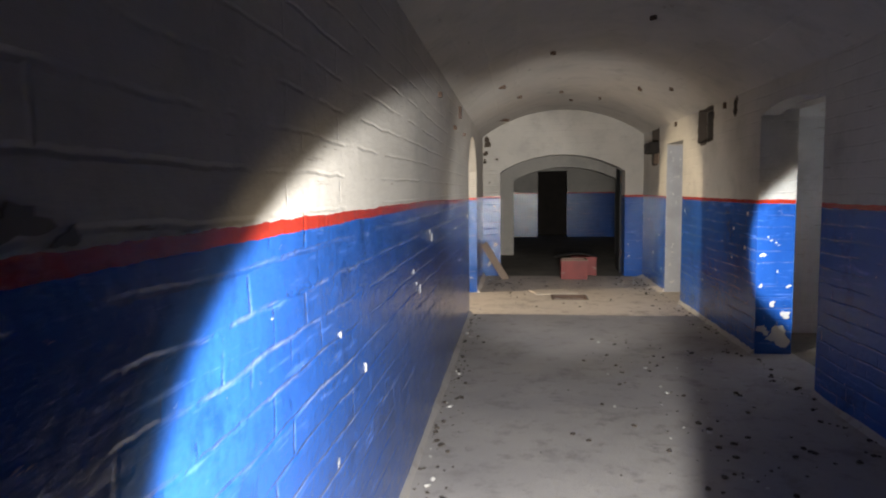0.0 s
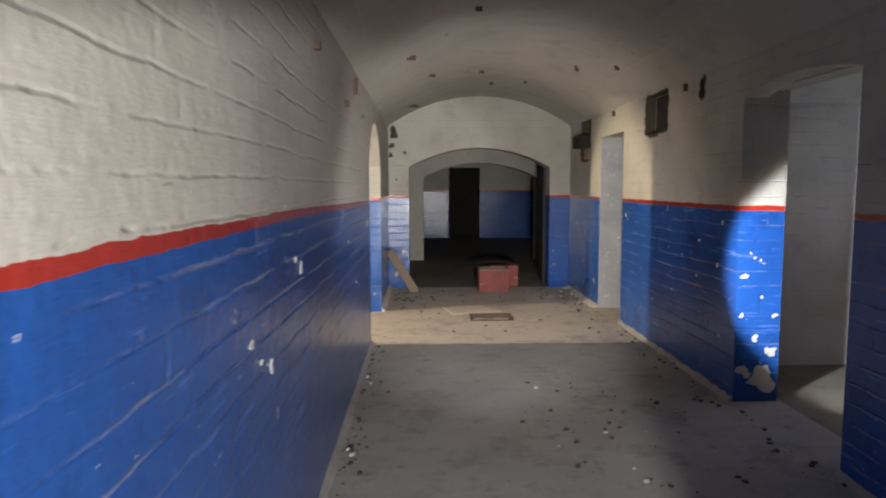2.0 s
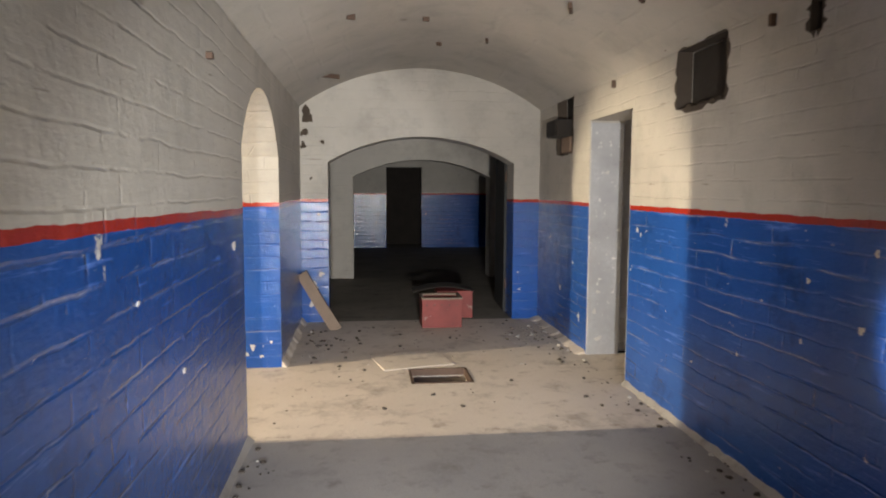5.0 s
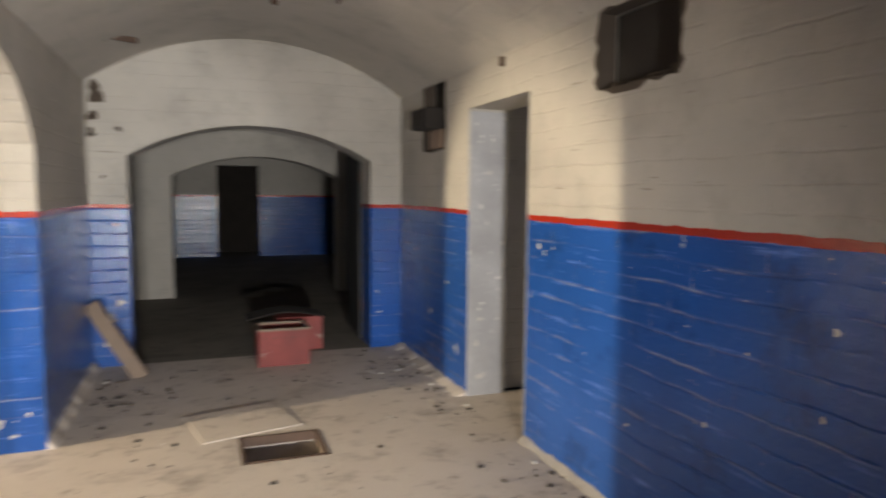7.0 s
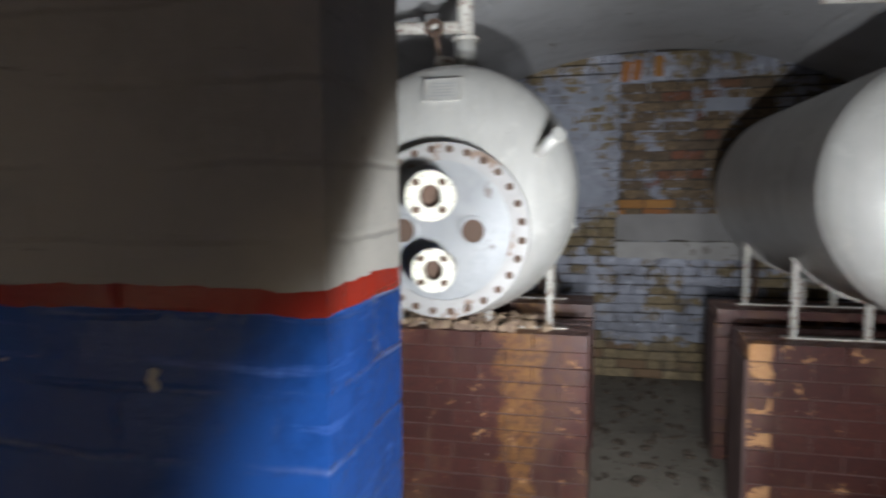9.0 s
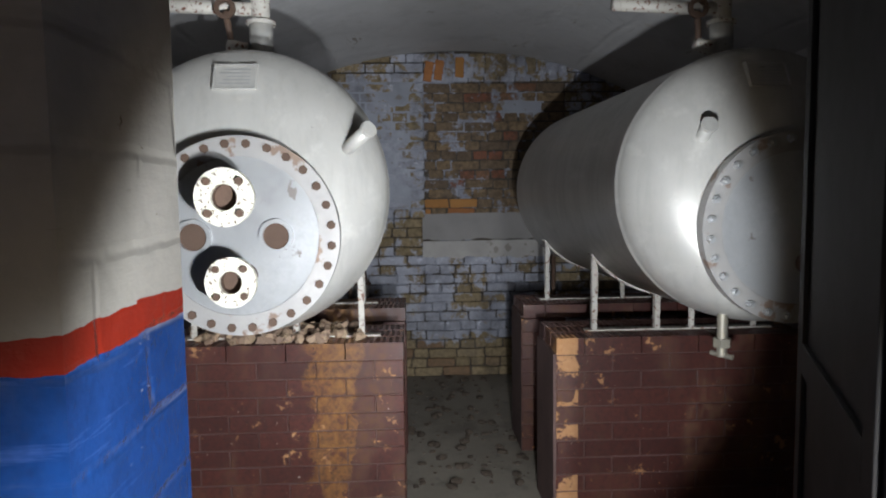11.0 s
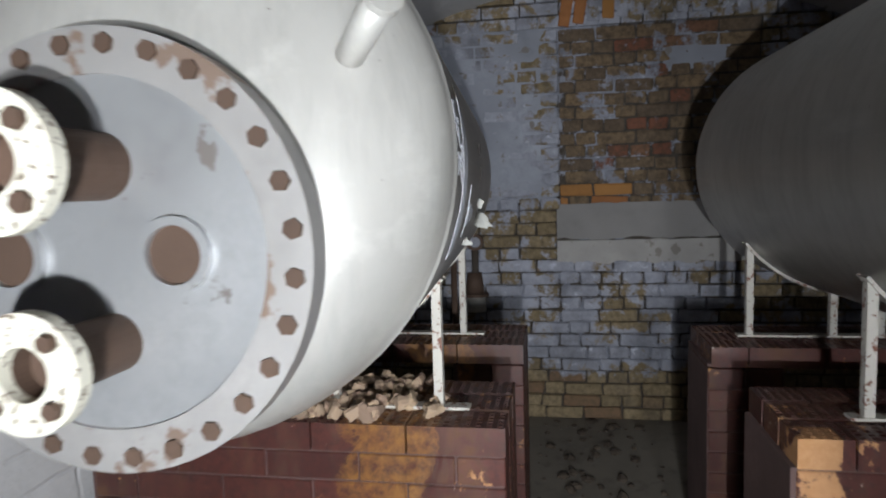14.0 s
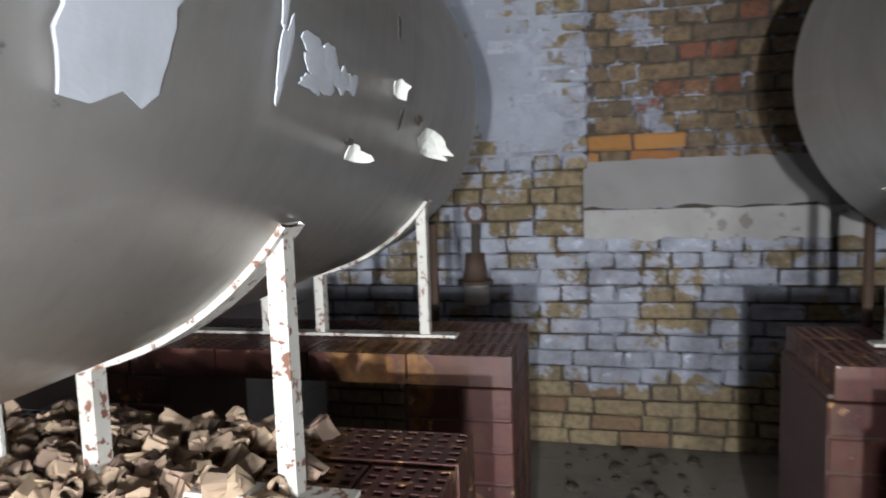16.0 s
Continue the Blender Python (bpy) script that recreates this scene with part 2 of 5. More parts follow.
M_HULL = hull_material("grey_tank_paint", (0.54, 0.525, 0.495), (0.22, 0.185, 0.17))
M_FLANGE = plain_material("bare_steel_flange", (0.46, 0.465, 0.475), 0.40, metal=0.55, vary=0.34, scale=5, relief=0.08, spots=(0.25, 0.225, 0.21), spot_level=0.66, spot_scale=11)
M_RUST = plain_material("rusty_steel", (0.125, 0.078, 0.056), 0.75, metal=0.35, vary=0.4, relief=0.4)
M_RIM = plain_material("steel_rim_with_rust_bloom", (0.40, 0.385, 0.375), 0.5, metal=0.4, vary=0.25, spots=(0.23, 0.165, 0.13), spot_level=0.56, spot_scale=6)
M_FLAKY = plain_material("flaking_white_enamel", (0.68, 0.65, 0.55), 0.55, vary=0.15, spots=(0.12, 0.08, 0.055), spot_level=0.575, spot_scale=95, relief=0.5)
M_IRON = plain_material("white_painted_angle_iron", (0.56, 0.53, 0.48), 0.6, metal=0.1, vary=0.25, spots=(0.17, 0.075, 0.05), spot_level=0.57, spot_scale=60, relief=0.5)


def glazed_material(name):
    """Oxblood salt glaze, pitted, with ochre rust runs and flaked tan scars."""
    m, nt, bsdf = material(name)
    vec, x, y, z = position(nt)
    info, geo = nt.nodes.new("ShaderNodeObjectInfo"), nt.nodes.new("ShaderNodeNewGeometry")
    runs = nt.nodes.new("ShaderNodeMapping")
    runs.inputs["Scale"].default_value = (3.0, 3.0, 0.8)
    nt.links.new(vec, runs.inputs["Vector"])
    run, fine, big = noise_tex(nt, runs.outputs[0], 1.7, 6, 0.62), noise_tex(nt, vec, 48, 6, 0.7), noise_tex(nt, vec, 3.2, 5)
    c = mix(nt, info.outputs["Random"], (0.058, 0.019, 0.016), (0.088, 0.027, 0.021))
    c = mix(nt, ramp(nt, fine, 0.42, 0.72), c, (0.042, 0.018, 0.016))
    grain = maths(nt, "MULTIPLY", ramp(nt, run, 0.49, 0.61), ramp(nt, noise_tex(nt, vec, 24, 7, 0.72), 0.40, 0.58))
    c = mix(nt, maths(nt, "MULTIPLY", grain, 0.30), c, (0.20, 0.10, 0.035))
    wide = maths(nt, "ADD", 0.045, maths(nt, "MULTIPLY", maths(nt, "ADD", z, maths(nt, "MULTIPLY", big, 0.5)), 0.07))
    stray = maths(nt, "ADD", maths(nt, "ABSOLUTE", maths(nt, "SUBTRACT", y, 6.95)), maths(nt, "MULTIPLY", maths(nt, "SUBTRACT", noise_tex(nt, vec, 6.5, 7, 0.7), 0.5), 0.30))
    seep = maths(nt, "LESS_THAN", maths(nt, "SUBTRACT", stray, wide), 0.0)
    seep = maths(nt, "MULTIPLY", seep, ramp(nt, noise_tex(nt, vec, 26, 7, 0.7), 0.36, 0.60))
    c = mix(nt, maths(nt, "MULTIPLY", seep, 0.8), c, (0.25, 0.115, 0.03))
    scar = maths(nt, "MULTIPLY", ramp(nt, noise_tex(nt, vec, 20, 7, 0.66), 0.60, 0.63), ramp(nt, big, 0.50, 0.58))
    edge = maths(nt, "MULTIPLY", maths(nt, "GREATER_THAN", y, 5.855), maths(nt, "LESS_THAN", x, 5.66))
    edge = maths(nt, "MULTIPLY", edge, maths(nt, "LESS_THAN", y, 5.98))
    flaked = maths(nt, "MULTIPLY", edge, ramp(nt, maths(nt, "ADD", noise_tex(nt, vec, 9, 6, 0.6), maths(nt, "MULTIPLY", info.outputs["Random"], 0.16)), 0.57, 0.60))
    scar = maths(nt, "MAXIMUM", scar, flaked)
    c = mix(nt, scar, c, mix(nt, fine, (0.48, 0.26, 0.12), (0.30, 0.14, 0.06)))
    c = mix(nt, maths(nt, "MULTIPLY", ramp(nt, noise_tex(nt, vec, 55, 4), 0.70, 0.73), ramp(nt, big, 0.5, 0.4)), c, (0.50, 0.44, 0.38))
    nt.links.new(c, bsdf.inputs["Base Color"])
    rough = maths(nt, "ADD", 0.30, maths(nt, "MULTIPLY", maths(nt, "ADD", scar, grain), 0.35))
    nt.links.new(maths(nt, "ADD", rough, maths(nt, "MULTIPLY", fine, 0.18)), bsdf.inputs["Roughness"])
    nt.links.new(bump(nt, scar, -0.5, 0.006, bump(nt, fine, 0.3, 0.005)), bsdf.inputs["Normal"])
    return m


M_GLAZED = glazed_material("oxblood_glazed_brick")
M_CLAY = plain_material("broken_clay", (0.36, 0.255, 0.175), 0.9, vary=0.4, per_object=0.4)
M_BROKEN = plain_material("broken_brown_masonry", (0.075, 0.055, 0.040), 0.95, vary=0.45, relief=0.6)
M_GRIME = plain_material("dark_grimy_joint", (0.115, 0.066, 0.060), 0.8, vary=0.4)
M_MORTAR = plain_material("grey_mortar", (0.19, 0.175, 0.16), 0.95, vary=0.3)


def old_brick(name, clay, wash, cover, joint=False):
    """Old brick under bluish limewash: thick high up beside the bricked-up opening, worn to the clay low down."""
    m, nt, bsdf = material(name)
    vec, x, y, z = position(nt)
    info, geo = nt.nodes.new("ShaderNodeObjectInfo"), nt.nodes.new("ShaderNodeNewGeometry")
    chance = maths(nt, "FRACT", maths(nt, "ADD", info.outputs["Random"], geo.outputs["Random Per Island"]))
    body = mix(nt, ramp(nt, chance, 0.1, 0.9), clay[0], clay[1])
    body = mix(nt, ramp(nt, chance, 0.90, 0.92), body, clay[2])
    body = mix(nt, ramp(nt, noise_tex(nt, vec, 30, 6), 0.4, 0.75), body, tuple(c * 0.5 for c in clay[0]))
    lime = mix(nt, ramp(nt, noise_tex(nt, vec, 5, 7, 0.7), 0.35, 0.68), wash, tuple(c * 0.5 for c in wash))
    lime = mix(nt, ramp(nt, noise_tex(nt, vec, 17, 6), 0.60, 0.72), lime, tuple(min(1, c * 1.35) for c in wash))
    level = maths(nt, "ADD", noise_tex(nt, vec, 2.1, 8, 0.7), 0.05 if joint else maths(nt, "MULTIPLY", chance, 0.10))
    level = maths(nt, "ADD", level, maths(nt, "MULTIPLY", maths(nt, "SUBTRACT", noise_tex(nt, vec, 13, 7, 0.7), 0.5), 0.42))
    high = maths(nt, "MULTIPLY", ramp(nt, z, 1.30, 1.55), ramp(nt, y, 6.40, 6.52))
    level = maths(nt, "ADD", level, maths(nt, "MULTIPLY", high, 0.24))
    left = maths(nt, "MULTIPLY", ramp(nt, z, 1.45, 1.30), ramp(nt, y, 6.40, 6.60))
    level = maths(nt, "SUBTRACT", level, maths(nt, "MULTIPLY", left, 0.09))
    level = maths(nt, "ADD", level, maths(nt, "MULTIPLY", maths(nt, "MINIMUM", maths(nt, "SUBTRACT", z, 0.42), 0.0), 1.1))
    c = mix(nt, ramp(nt, level, cover, cover + 0.05), body, lime)
    soot = maths(nt, "MULTIPLY", ramp(nt, noise_tex(nt, vec, 3.3, 6), 0.52, 0.70), 0.5)
    c = mix(nt, soot, c, (0.055, 0.05, 0.05))
    nt.links.new(c, bsdf.inputs["Base Color"])
    bsdf.inputs["Roughness"].default_value = 0.9
    nt.links.new(bump(nt, noise_tex(nt, vec, 45, 6), 0.6, 0.010, bump(nt, noise_tex(nt, vec, 11, 6), 0.7, 0.03)), bsdf.inputs["Normal"])
    return m


M_PALEBRICK = old_brick("limewashed_old_brick", ((0.22, 0.165, 0.095), (0.31, 0.235, 0.14), (0.20, 0.12, 0.07)), (0.40, 0.41, 0.48), 0.49)
M_REDBRICK = old_brick("bare_old_brick", ((0.13, 0.092, 0.062), (0.22, 0.150, 0.085), (0.19, 0.075, 0.045)), (0.30, 0.31, 0.37), 0.62)
M_JOINT = old_brick("limewashed_joint", ((0.075, 0.06, 0.048), (0.10, 0.08, 0.06), (0.08, 0.065, 0.05)), (0.33, 0.345, 0.41), 0.555, True)
M_CEMENT = plain_material("smooth_cement_patch", (0.29, 0.275, 0.27), 0.9, vary=0.3, scale=4)
M_BAND = plain_material("grimy_lime_band", (0.42, 0.40, 0.385), 0.9, vary=0.35, scale=5, spots=(0.24, 0.22, 0.20), spot_level=0.60, spot_scale=9)
M_LIME = plain_material("lime_plaster_band", (0.55, 0.53, 0.50), 0.9, vary=0.2, scale=4)
M_REDPAINT = plain_material("faded_red_paint", (0.25, 0.04, 0.032), 0.6, vary=0.35, spots=(0.30, 0.20, 0.16), spot_level=0.64, spot_scale=12)
M_WOOD = plain_material("grey_brown_board", (0.26, 0.19, 0.14), 0.8, vary=0.3)
M_RUBBER = plain_material("black_rubber", (0.02, 0.02, 0.02), 0.7)
M_LITTER = plain_material("dark_litter", (0.07, 0.055, 0.045), 0.9, vary=0.4)
M_TAPE = plain_material("pale_grey_tape", (0.45, 0.465, 0.51), 0.5, vary=0.3)
M_PEEL = plain_material("curled_paint_flake", (0.62, 0.61, 0.57), 0.6, vary=0.1)
M_BRASS = plain_material("dull_brass", (0.30, 0.275, 0.225), 0.5, metal=0.5, vary=0.25)

# ---- building helpers ----


def mesh_object(name, bm, mat, smooth=False):
    data = bpy.data.meshes.new(name)
    bm.to_mesh(data)
    bm.free()
    if mat:
        data.materials.append(mat)
    if smooth:
        data.polygons.foreach_set("use_smooth", [True] * len(data.polygons))
    return new(name, data)


def thing(name, label, category, at=(0, 0, 0), group="", kind="", bm=None, mat=None, smooth=False):
    ob = mesh_object(name, bm, mat, smooth) if bm else new(name)
    ob.location = at
    return tagged(ob, label, category, group, kind)


def part(name, bm, mat, parent, label="", smooth=False):
    ob = mesh_object(name, bm, mat, smooth)
    ob.parent = parent
    # parts are drawn in world metres: undo the places of the things above
    p, off = parent, Vector((0, 0, 0))
    while p:
        off += p.location
        p = p.parent
    ob.location = (0, 0, 0)
    ob.data.transform(Matrix.Translation(-off))
    if label:
        tagged(ob, label)
    return ob


def add_box(bm, x0, y0, z0, x1, y1, z1, bevel=0.0):
    made = bmesh.ops.create_cube(bm, size=1.0, matrix=Matrix.Translation(((x0 + x1) / 2, (y0 + y1) / 2, (z0 + z1) / 2)) @ Matrix.Diagonal((abs(x1 - x0), abs(y1 - y0), abs(z1 - z0), 1)))
    if bevel:
        edges = list({e for v in made["verts"] for e in v.link_edges})
        bmesh.ops.bevel(bm, geom=edges, offset=bevel, segments=2, affect="EDGES", profile=0.5)
    return bm


def box(x0, y0, z0, x1, y1, z1, bevel=0.0):
    return add_box(bmesh.new(), x0, y0, z0, x1, y1, z1, bevel)


def add_tube(bm, a, b, r0, r1=None, seg=20):
    a, b = Vector(a), Vector(b)
    m = Matrix.Translation((a + b) / 2) @ (b - a).to_track_quat("Z", "Y").to_matrix().to_4x4()
    bmesh.ops.create_cone(bm, cap_ends=True, segments=seg, radius1=r0, radius2=r0 if r1 is None else r1, depth=(b - a).length, matrix=m)
    return bm


def tube(a, b, r0, r1=None, seg=20):
    return add_tube(bmesh.new(), a, b, r0, r1, seg)


def loft(rings):
    """A closed skin through rings of points."""
    bm = bmesh.new()
    rows = [[bm.verts.new(p) for p in ring] for ring in rings]
    n = len(rows[0])
    for a, b in zip(rows, rows[1:]):
        for i in range(n):
            bm.faces.new((a[i], a[(i + 1) % n], b[(i + 1) % n], b[i]))
    bm.faces.new(rows[0][::-1])
    bm.faces.new(rows[-1])
    bmesh.ops.recalc_face_normals(bm, faces=bm.faces)
    return bm


def ring(x, cy, cz, r, n=64):
    return [(x, cy + r * math.cos(2 * math.pi * i / n), cz + r * math.sin(2 * math.pi * i / n)) for i in range(n)]


def strip_wall(u0, u1, z0, z1, holes, solid):
    """Upright prisms along u from u0 to u1, cut by holes (ua, ub, bottom, top(u)); solid(ua, ub, corners) adds one."""
    cuts = {u0, u1}
    for ua, ub, low, top in holes:
        steps = 18 if abs(top((ua + ub) / 2) - top(ua + 1e-6)) > 1e-6 else 1
        cuts.update(ua + (ub - ua) * i / steps for i in range(steps + 1))
    cuts = sorted(c for c in cuts if u0 <= c <= u1)
    for a, b in zip(cuts, cuts[1:]):
        mid = (a + b) / 2
        inside = sorted((h for h in holes if h[0] < mid < h[1]), key=lambda h: h[2])
        la = lb = z0
        for ua, ub, low, top in inside:
            if low > la + 1e-6:
                solid(a, b, la, lb, low, low)
            la, lb = top(a), top(b)
        solid(a, b, la, lb, z1, z1)


def prism(bm, near, far, a, b, la, lb, ta, tb, along="y"):
    """One prism of a wall between the faces near and far."""
    pts = []
    for side in (near, far):
        for u, z in ((a, la), (b, lb), (b, tb), (a, ta)):
            pts.append((side(u), u, z) if along == "y" else (u, side(u), z))
    v = [bm.verts.new(p) for p in pts]
    for f in ((0, 1, 2, 3), (7, 6, 5, 4), (0, 4, 5, 1), (1, 5, 6, 2), (2, 6, 7, 3), (3, 7, 4, 0)):
        bm.faces.new([v[i] for i in f])


def wall(name, along, near, far, u0, u1, z0, z1, holes, mat, label):
    bm = bmesh.new()
    strip_wall(u0, u1, z0, z1, holes, lambda a, b, la, lb, ta, tb: prism(bm, lambda u: near, lambda u: far, a, b, la, lb, ta, tb, along))
    bmesh.ops.recalc_face_normals(bm, faces=bm.faces)
    ob = mesh_object(name, bm, mat)
    return tagged(ob, label, "wall", "", "structure")


def flat(z):
    return lambda u: z


def arch(ua, ub, spring, apex):
    """The underside of a segmental arch from ua to ub."""
    half, rise = (ub - ua) / 2, apex - spring
    r = (half * half + rise * rise) / (2 * rise)
    return lambda u: apex - r + math.sqrt(max(0.0, r * r - (u - (ua + ub) / 2) ** 2))


# ---- the plan, in metres ----
XL, XR = 0.585, 3.29            # corridor walls
XI = 3.61                       # tank room side of the corridor wall
YE = 12.30                      # end wall
Y_OPEN = (8.735, 10.40)         # arched opening to the side room
Y_DOOR = (5.66, 6.89)           # doorway to the tank room
Y_STORE = (9.63, 10.58)         # store doorway
XB, YW0, YW1 = 8.12, 4.62, 7.82  # tank room: back wall and side walls


def vault(name, along, a0, a1, u0, u1, spring, apex, thick, mat, label):
    under, over = arch(u0, u1, spring, apex), arch(u0 - 0.05, u1 + 0.05, spring + thick, apex + thick)
    bm, n = bmesh.new(), 32
    rows = []
    for s in range(2):
        row = []
        for i in range(n + 1):
            u = u0 + (u1 - u0) * i / n
            z = under(u) if s == 0 else over(u)
            row.append([bm.verts.new((u, a, z) if along == "y" else (a, u, z)) for a in (a0, a1)])
        rows.append(row)
    for row in rows:
        for p, q in zip(row, row[1:]):
            bm.faces.new((p[0], q[0], q[1], p[1]))
    caps = [(rows[0][i][k], rows[0][i + 1][k], rows[1][i + 1][k], rows[1][i][k]) for k in range(2) for i in range(n)]
    caps += [(rows[0][i][0], rows[0][i][1], rows[1][i][1], rows[1][i][0]) for i in (0, n)]
    for quad in caps:
        bm.faces.new([bm.verts.new(v.co) for v in quad])
    ob = mesh_object(name, bm, mat, True)
    return tagged(ob, label, "ceiling", "", "structure")


# corridor shell
tagged(mesh_object("floor_corridor", box(-0.6, -3.0, -0.2, 3.64, 8.70, 0.0), M_FLOOR), "grey dusty concrete corridor floor with scattered litter", "floor", "", "structure")
HATCH = (1.64, 9.80, 2.13, 10.22)   # open pit in the floor
# the lightened floor begins where the daylight's edge crosses the corridor
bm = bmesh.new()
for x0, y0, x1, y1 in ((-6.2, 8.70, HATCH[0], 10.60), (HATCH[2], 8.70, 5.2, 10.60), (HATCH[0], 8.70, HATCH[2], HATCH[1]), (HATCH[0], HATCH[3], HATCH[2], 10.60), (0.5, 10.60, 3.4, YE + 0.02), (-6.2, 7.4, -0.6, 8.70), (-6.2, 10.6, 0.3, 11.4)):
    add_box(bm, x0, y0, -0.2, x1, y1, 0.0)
tagged(mesh_object("floor_junction", bm, M_DUST_LIT), "dust-covered concrete floor with an open pit, lightened as by daylight", "floor", "", "structure")
# the hall floor shares the tank room's darker brown
tagged(mesh_object("floor_hall", box(-2.0, YE + 0.02, -0.2, 7.0, 23.0, 0.0), M_BROWN_FLOOR), "dark brown floor of the far hall", "floor", "", "structure")
tagged(mesh_object("floor_tank_room", box(3.64, 4.4, -0.2, XB + 0.3, 8.1, 0.0), M_BROWN_FLOOR), "earthy concrete floor with rubble in the tank room", "floor", "", "structure")

wall("wall_left", "y", XL, -0.12, -3.0, YE, 0, 2.55, [(*Y_OPEN, 0, arch(*Y_OPEN, 1.76, 2.19))], M_WALL_LEFT, "limewashed brick corridor wall above a glossy blue dado")
# right wall: the tank room doorway narrows inwards
bm = bmesh.new()
holes = [(*Y_DOOR, 0, arch(*Y_DOOR, 2.13, 2.20)), (*Y_STORE, 0, flat(2.12))]
strip_wall(-3.0, YE, 0, 2.55, holes + [(8.33, 8.92, 2.02, flat(2.39)), (11.08, 11.60, 1.86, flat(2.45)), (7.55, 7.63, 2.22, flat(2.36))], lambda a, b, la, lb, ta, tb: prism(bm, lambda u: XR, lambda u: XI - 0.16, a, b, la, lb, ta, tb))
strip_wall(-3.0, YE, 0, 2.55, [(Y_DOOR[0] + 0.2, Y_DOOR[1] + 0.004, 0, flat(2.18)), holes[1]], lambda a, b, la, lb, ta, tb: prism(bm, lambda u: XI - 0.16, lambda u: XI, a, b, la, lb, ta, tb))
bmesh.ops.recalc_face_normals(bm, faces=bm.faces)
tagged(mesh_object("wall_right", bm, M_WALL), "limewashed brick corridor wall with blue dado and broken-out niches", "wall", "", "structure")
wall("wall_passage_end", "x", 16.0, 16.4, -2.2, 7.2, 0, 3.2, [(1.10, 3.42, 0, arch(1.10, 3.42, 1.70, 1.99))], M_VAULT, "bare limewashed wall with a low inner arch across the vestibule")
wall("wall_end", "x", YE, 12.67, -0.9, 4.5, 0, 3.0, [(0.885, 2.99, 0, arch(0.885, 2.99, 1.80, 2.09))], M_WALL, "end wall with a low arched opening into a dark vestibule")
wall("wall_vestibule_left", "y", -0.6, -0.9, 12.67, 16.0, 0, 3.0, [], M_WALL, "dim vestibule side wall with blue dado")
wall("wall_vestibule_right", "y", 4.2, 4.5, 12.67, 16.0, 0, 3.0, [], M_WALL, "dim vestibule side wall with blue dado")
tagged(mesh_object("ceiling_vestibule", box(-0.9, 12.67, 2.7, 4.5, 16.0, 2.9), M_VAULT), "flat limewashed ceiling of the dark vestibule", "ceiling", "", "structure")
wall("wall_behind", "x", -3.0, -3.3, XL - 0.3, XR + 0.3, 0, 3.0, [], M_WALL, "corridor wall behind the start of the walk")
vault("ceiling_corridor", "y", -3.0, YE, XL - 0.004, XR + 0.004, 2.40, 2.84, 0.2, M_VAULT, "low limewashed segmental brick vault over the corridor")
# side room that the daylight comes through
wall("wall_side_near", "x", 8.70, 8.4, -6.2, -0.12, 0, 2.9, [], M_ROOMWALL, "plain whitewashed side room wall")
wall("wall_side_far", "x", 10.95, 11.2, -6.2, -0.12, 0, 2.9, [], M_ROOMWALL, "plain whitewashed side room wall")
wall("wall_side_window", "y", -6.1, -6.4, 8.3, 11.2, 0, 2.9, [], M_ROOMWALL, "whitewashed side room end wall")
tagged(mesh_object("ceiling_side", box(-6.4, 8.3, 2.6, -0.10, 11.2, 2.8), M_VAULT), "flat whitewashed ceiling of the side room", "ceiling", "", "structure")
# store behind the second doorway
wall("wall_store_back", "y", 5.1, 5.3, 8.9, 11.3, 0, 2.6, [], M_ROOMWALL, "stained plaster wall of the store")
wall("wall_store_near", "x", 9.0, 8.8, XI, 5.2, 0, 2.6, [], M_ROOMWALL, "stained plaster side wall of the store")
wall("wall_store_far", "x", 10.66, 10.9, XI, 5.2, 0, 2.6, [], M_ROOMWALL, "stained plaster side wall of the store")
tagged(mesh_object("ceiling_store", box(XI - 0.3, 8.8, 2.5, 5.3, 11.3, 2.6), M_VAULT), "plain store ceiling", "ceiling", "", "structure")
# far hall
wall("wall_hall_far", "x", 21.8, 22.1, -2.2, 7.2, 0, 3.4, [(1.84, 2.74, 0, flat(2.05))], M_WALL, "far hall wall with blue dado and a dark doorway")
wall("wall_hall_left", "y", -2.0, -2.3, 16.4, 22.0, 0, 3.4, [], M_WALL, "far hall side wall")
wall("wall_hall_right", "y", 7.0, 7.3, 16.4, 22.0, 0, 3.4, [], M_WALL, "far hall side wall")
# added wall, coloured near-black so the far doorway reads dark
wall("wall_hall_closet", "x", 23.0, 23.2, 1.0, 3.6, 0, 2.6, [], M_NEARBLACK, "near-black wall closing off the far doorway")
tagged(mesh_object("ceiling_hall", box(-2.3, 16.4, 3.0, 7.3, 23.2, 3.2), M_VAULT), "dim whitewashed ceiling of the far hall", "ceiling", "", "structure")
# tank room shell
wall("wall_room_left", "x", YW1, YW1 + 0.3, XI, XB + 0.3, 0, 2.9, [], M_ROOMWALL, "rough whitewashed brick side wall of the tank room")
wall("wall_room_right", "x", YW0, YW0 - 0.3, XI, XB + 0.3, 0, 2.9, [], M_ROOMWALL, "rough whitewashed brick side wall of the tank room")
vault("ceiling_tank_room", "x", XI - 0.05, XB + 0.2, YW0 - 0.004, YW1 + 0.004, 2.20, 2.64, 0.2, M_ROOMWALL, "whitewashed segmental brick vault over the tanks")
wall("wall_room_front_top", "y", XI - 0.002, XI - 0.16, YW0 - 0.2, YW1 + 0.2, 2.5, 2.95, [], M_ROOMWALL, "whitewashed wall above the tank room doorway")

# ---- tank room things ----


R = 0.491  # radius of the shells


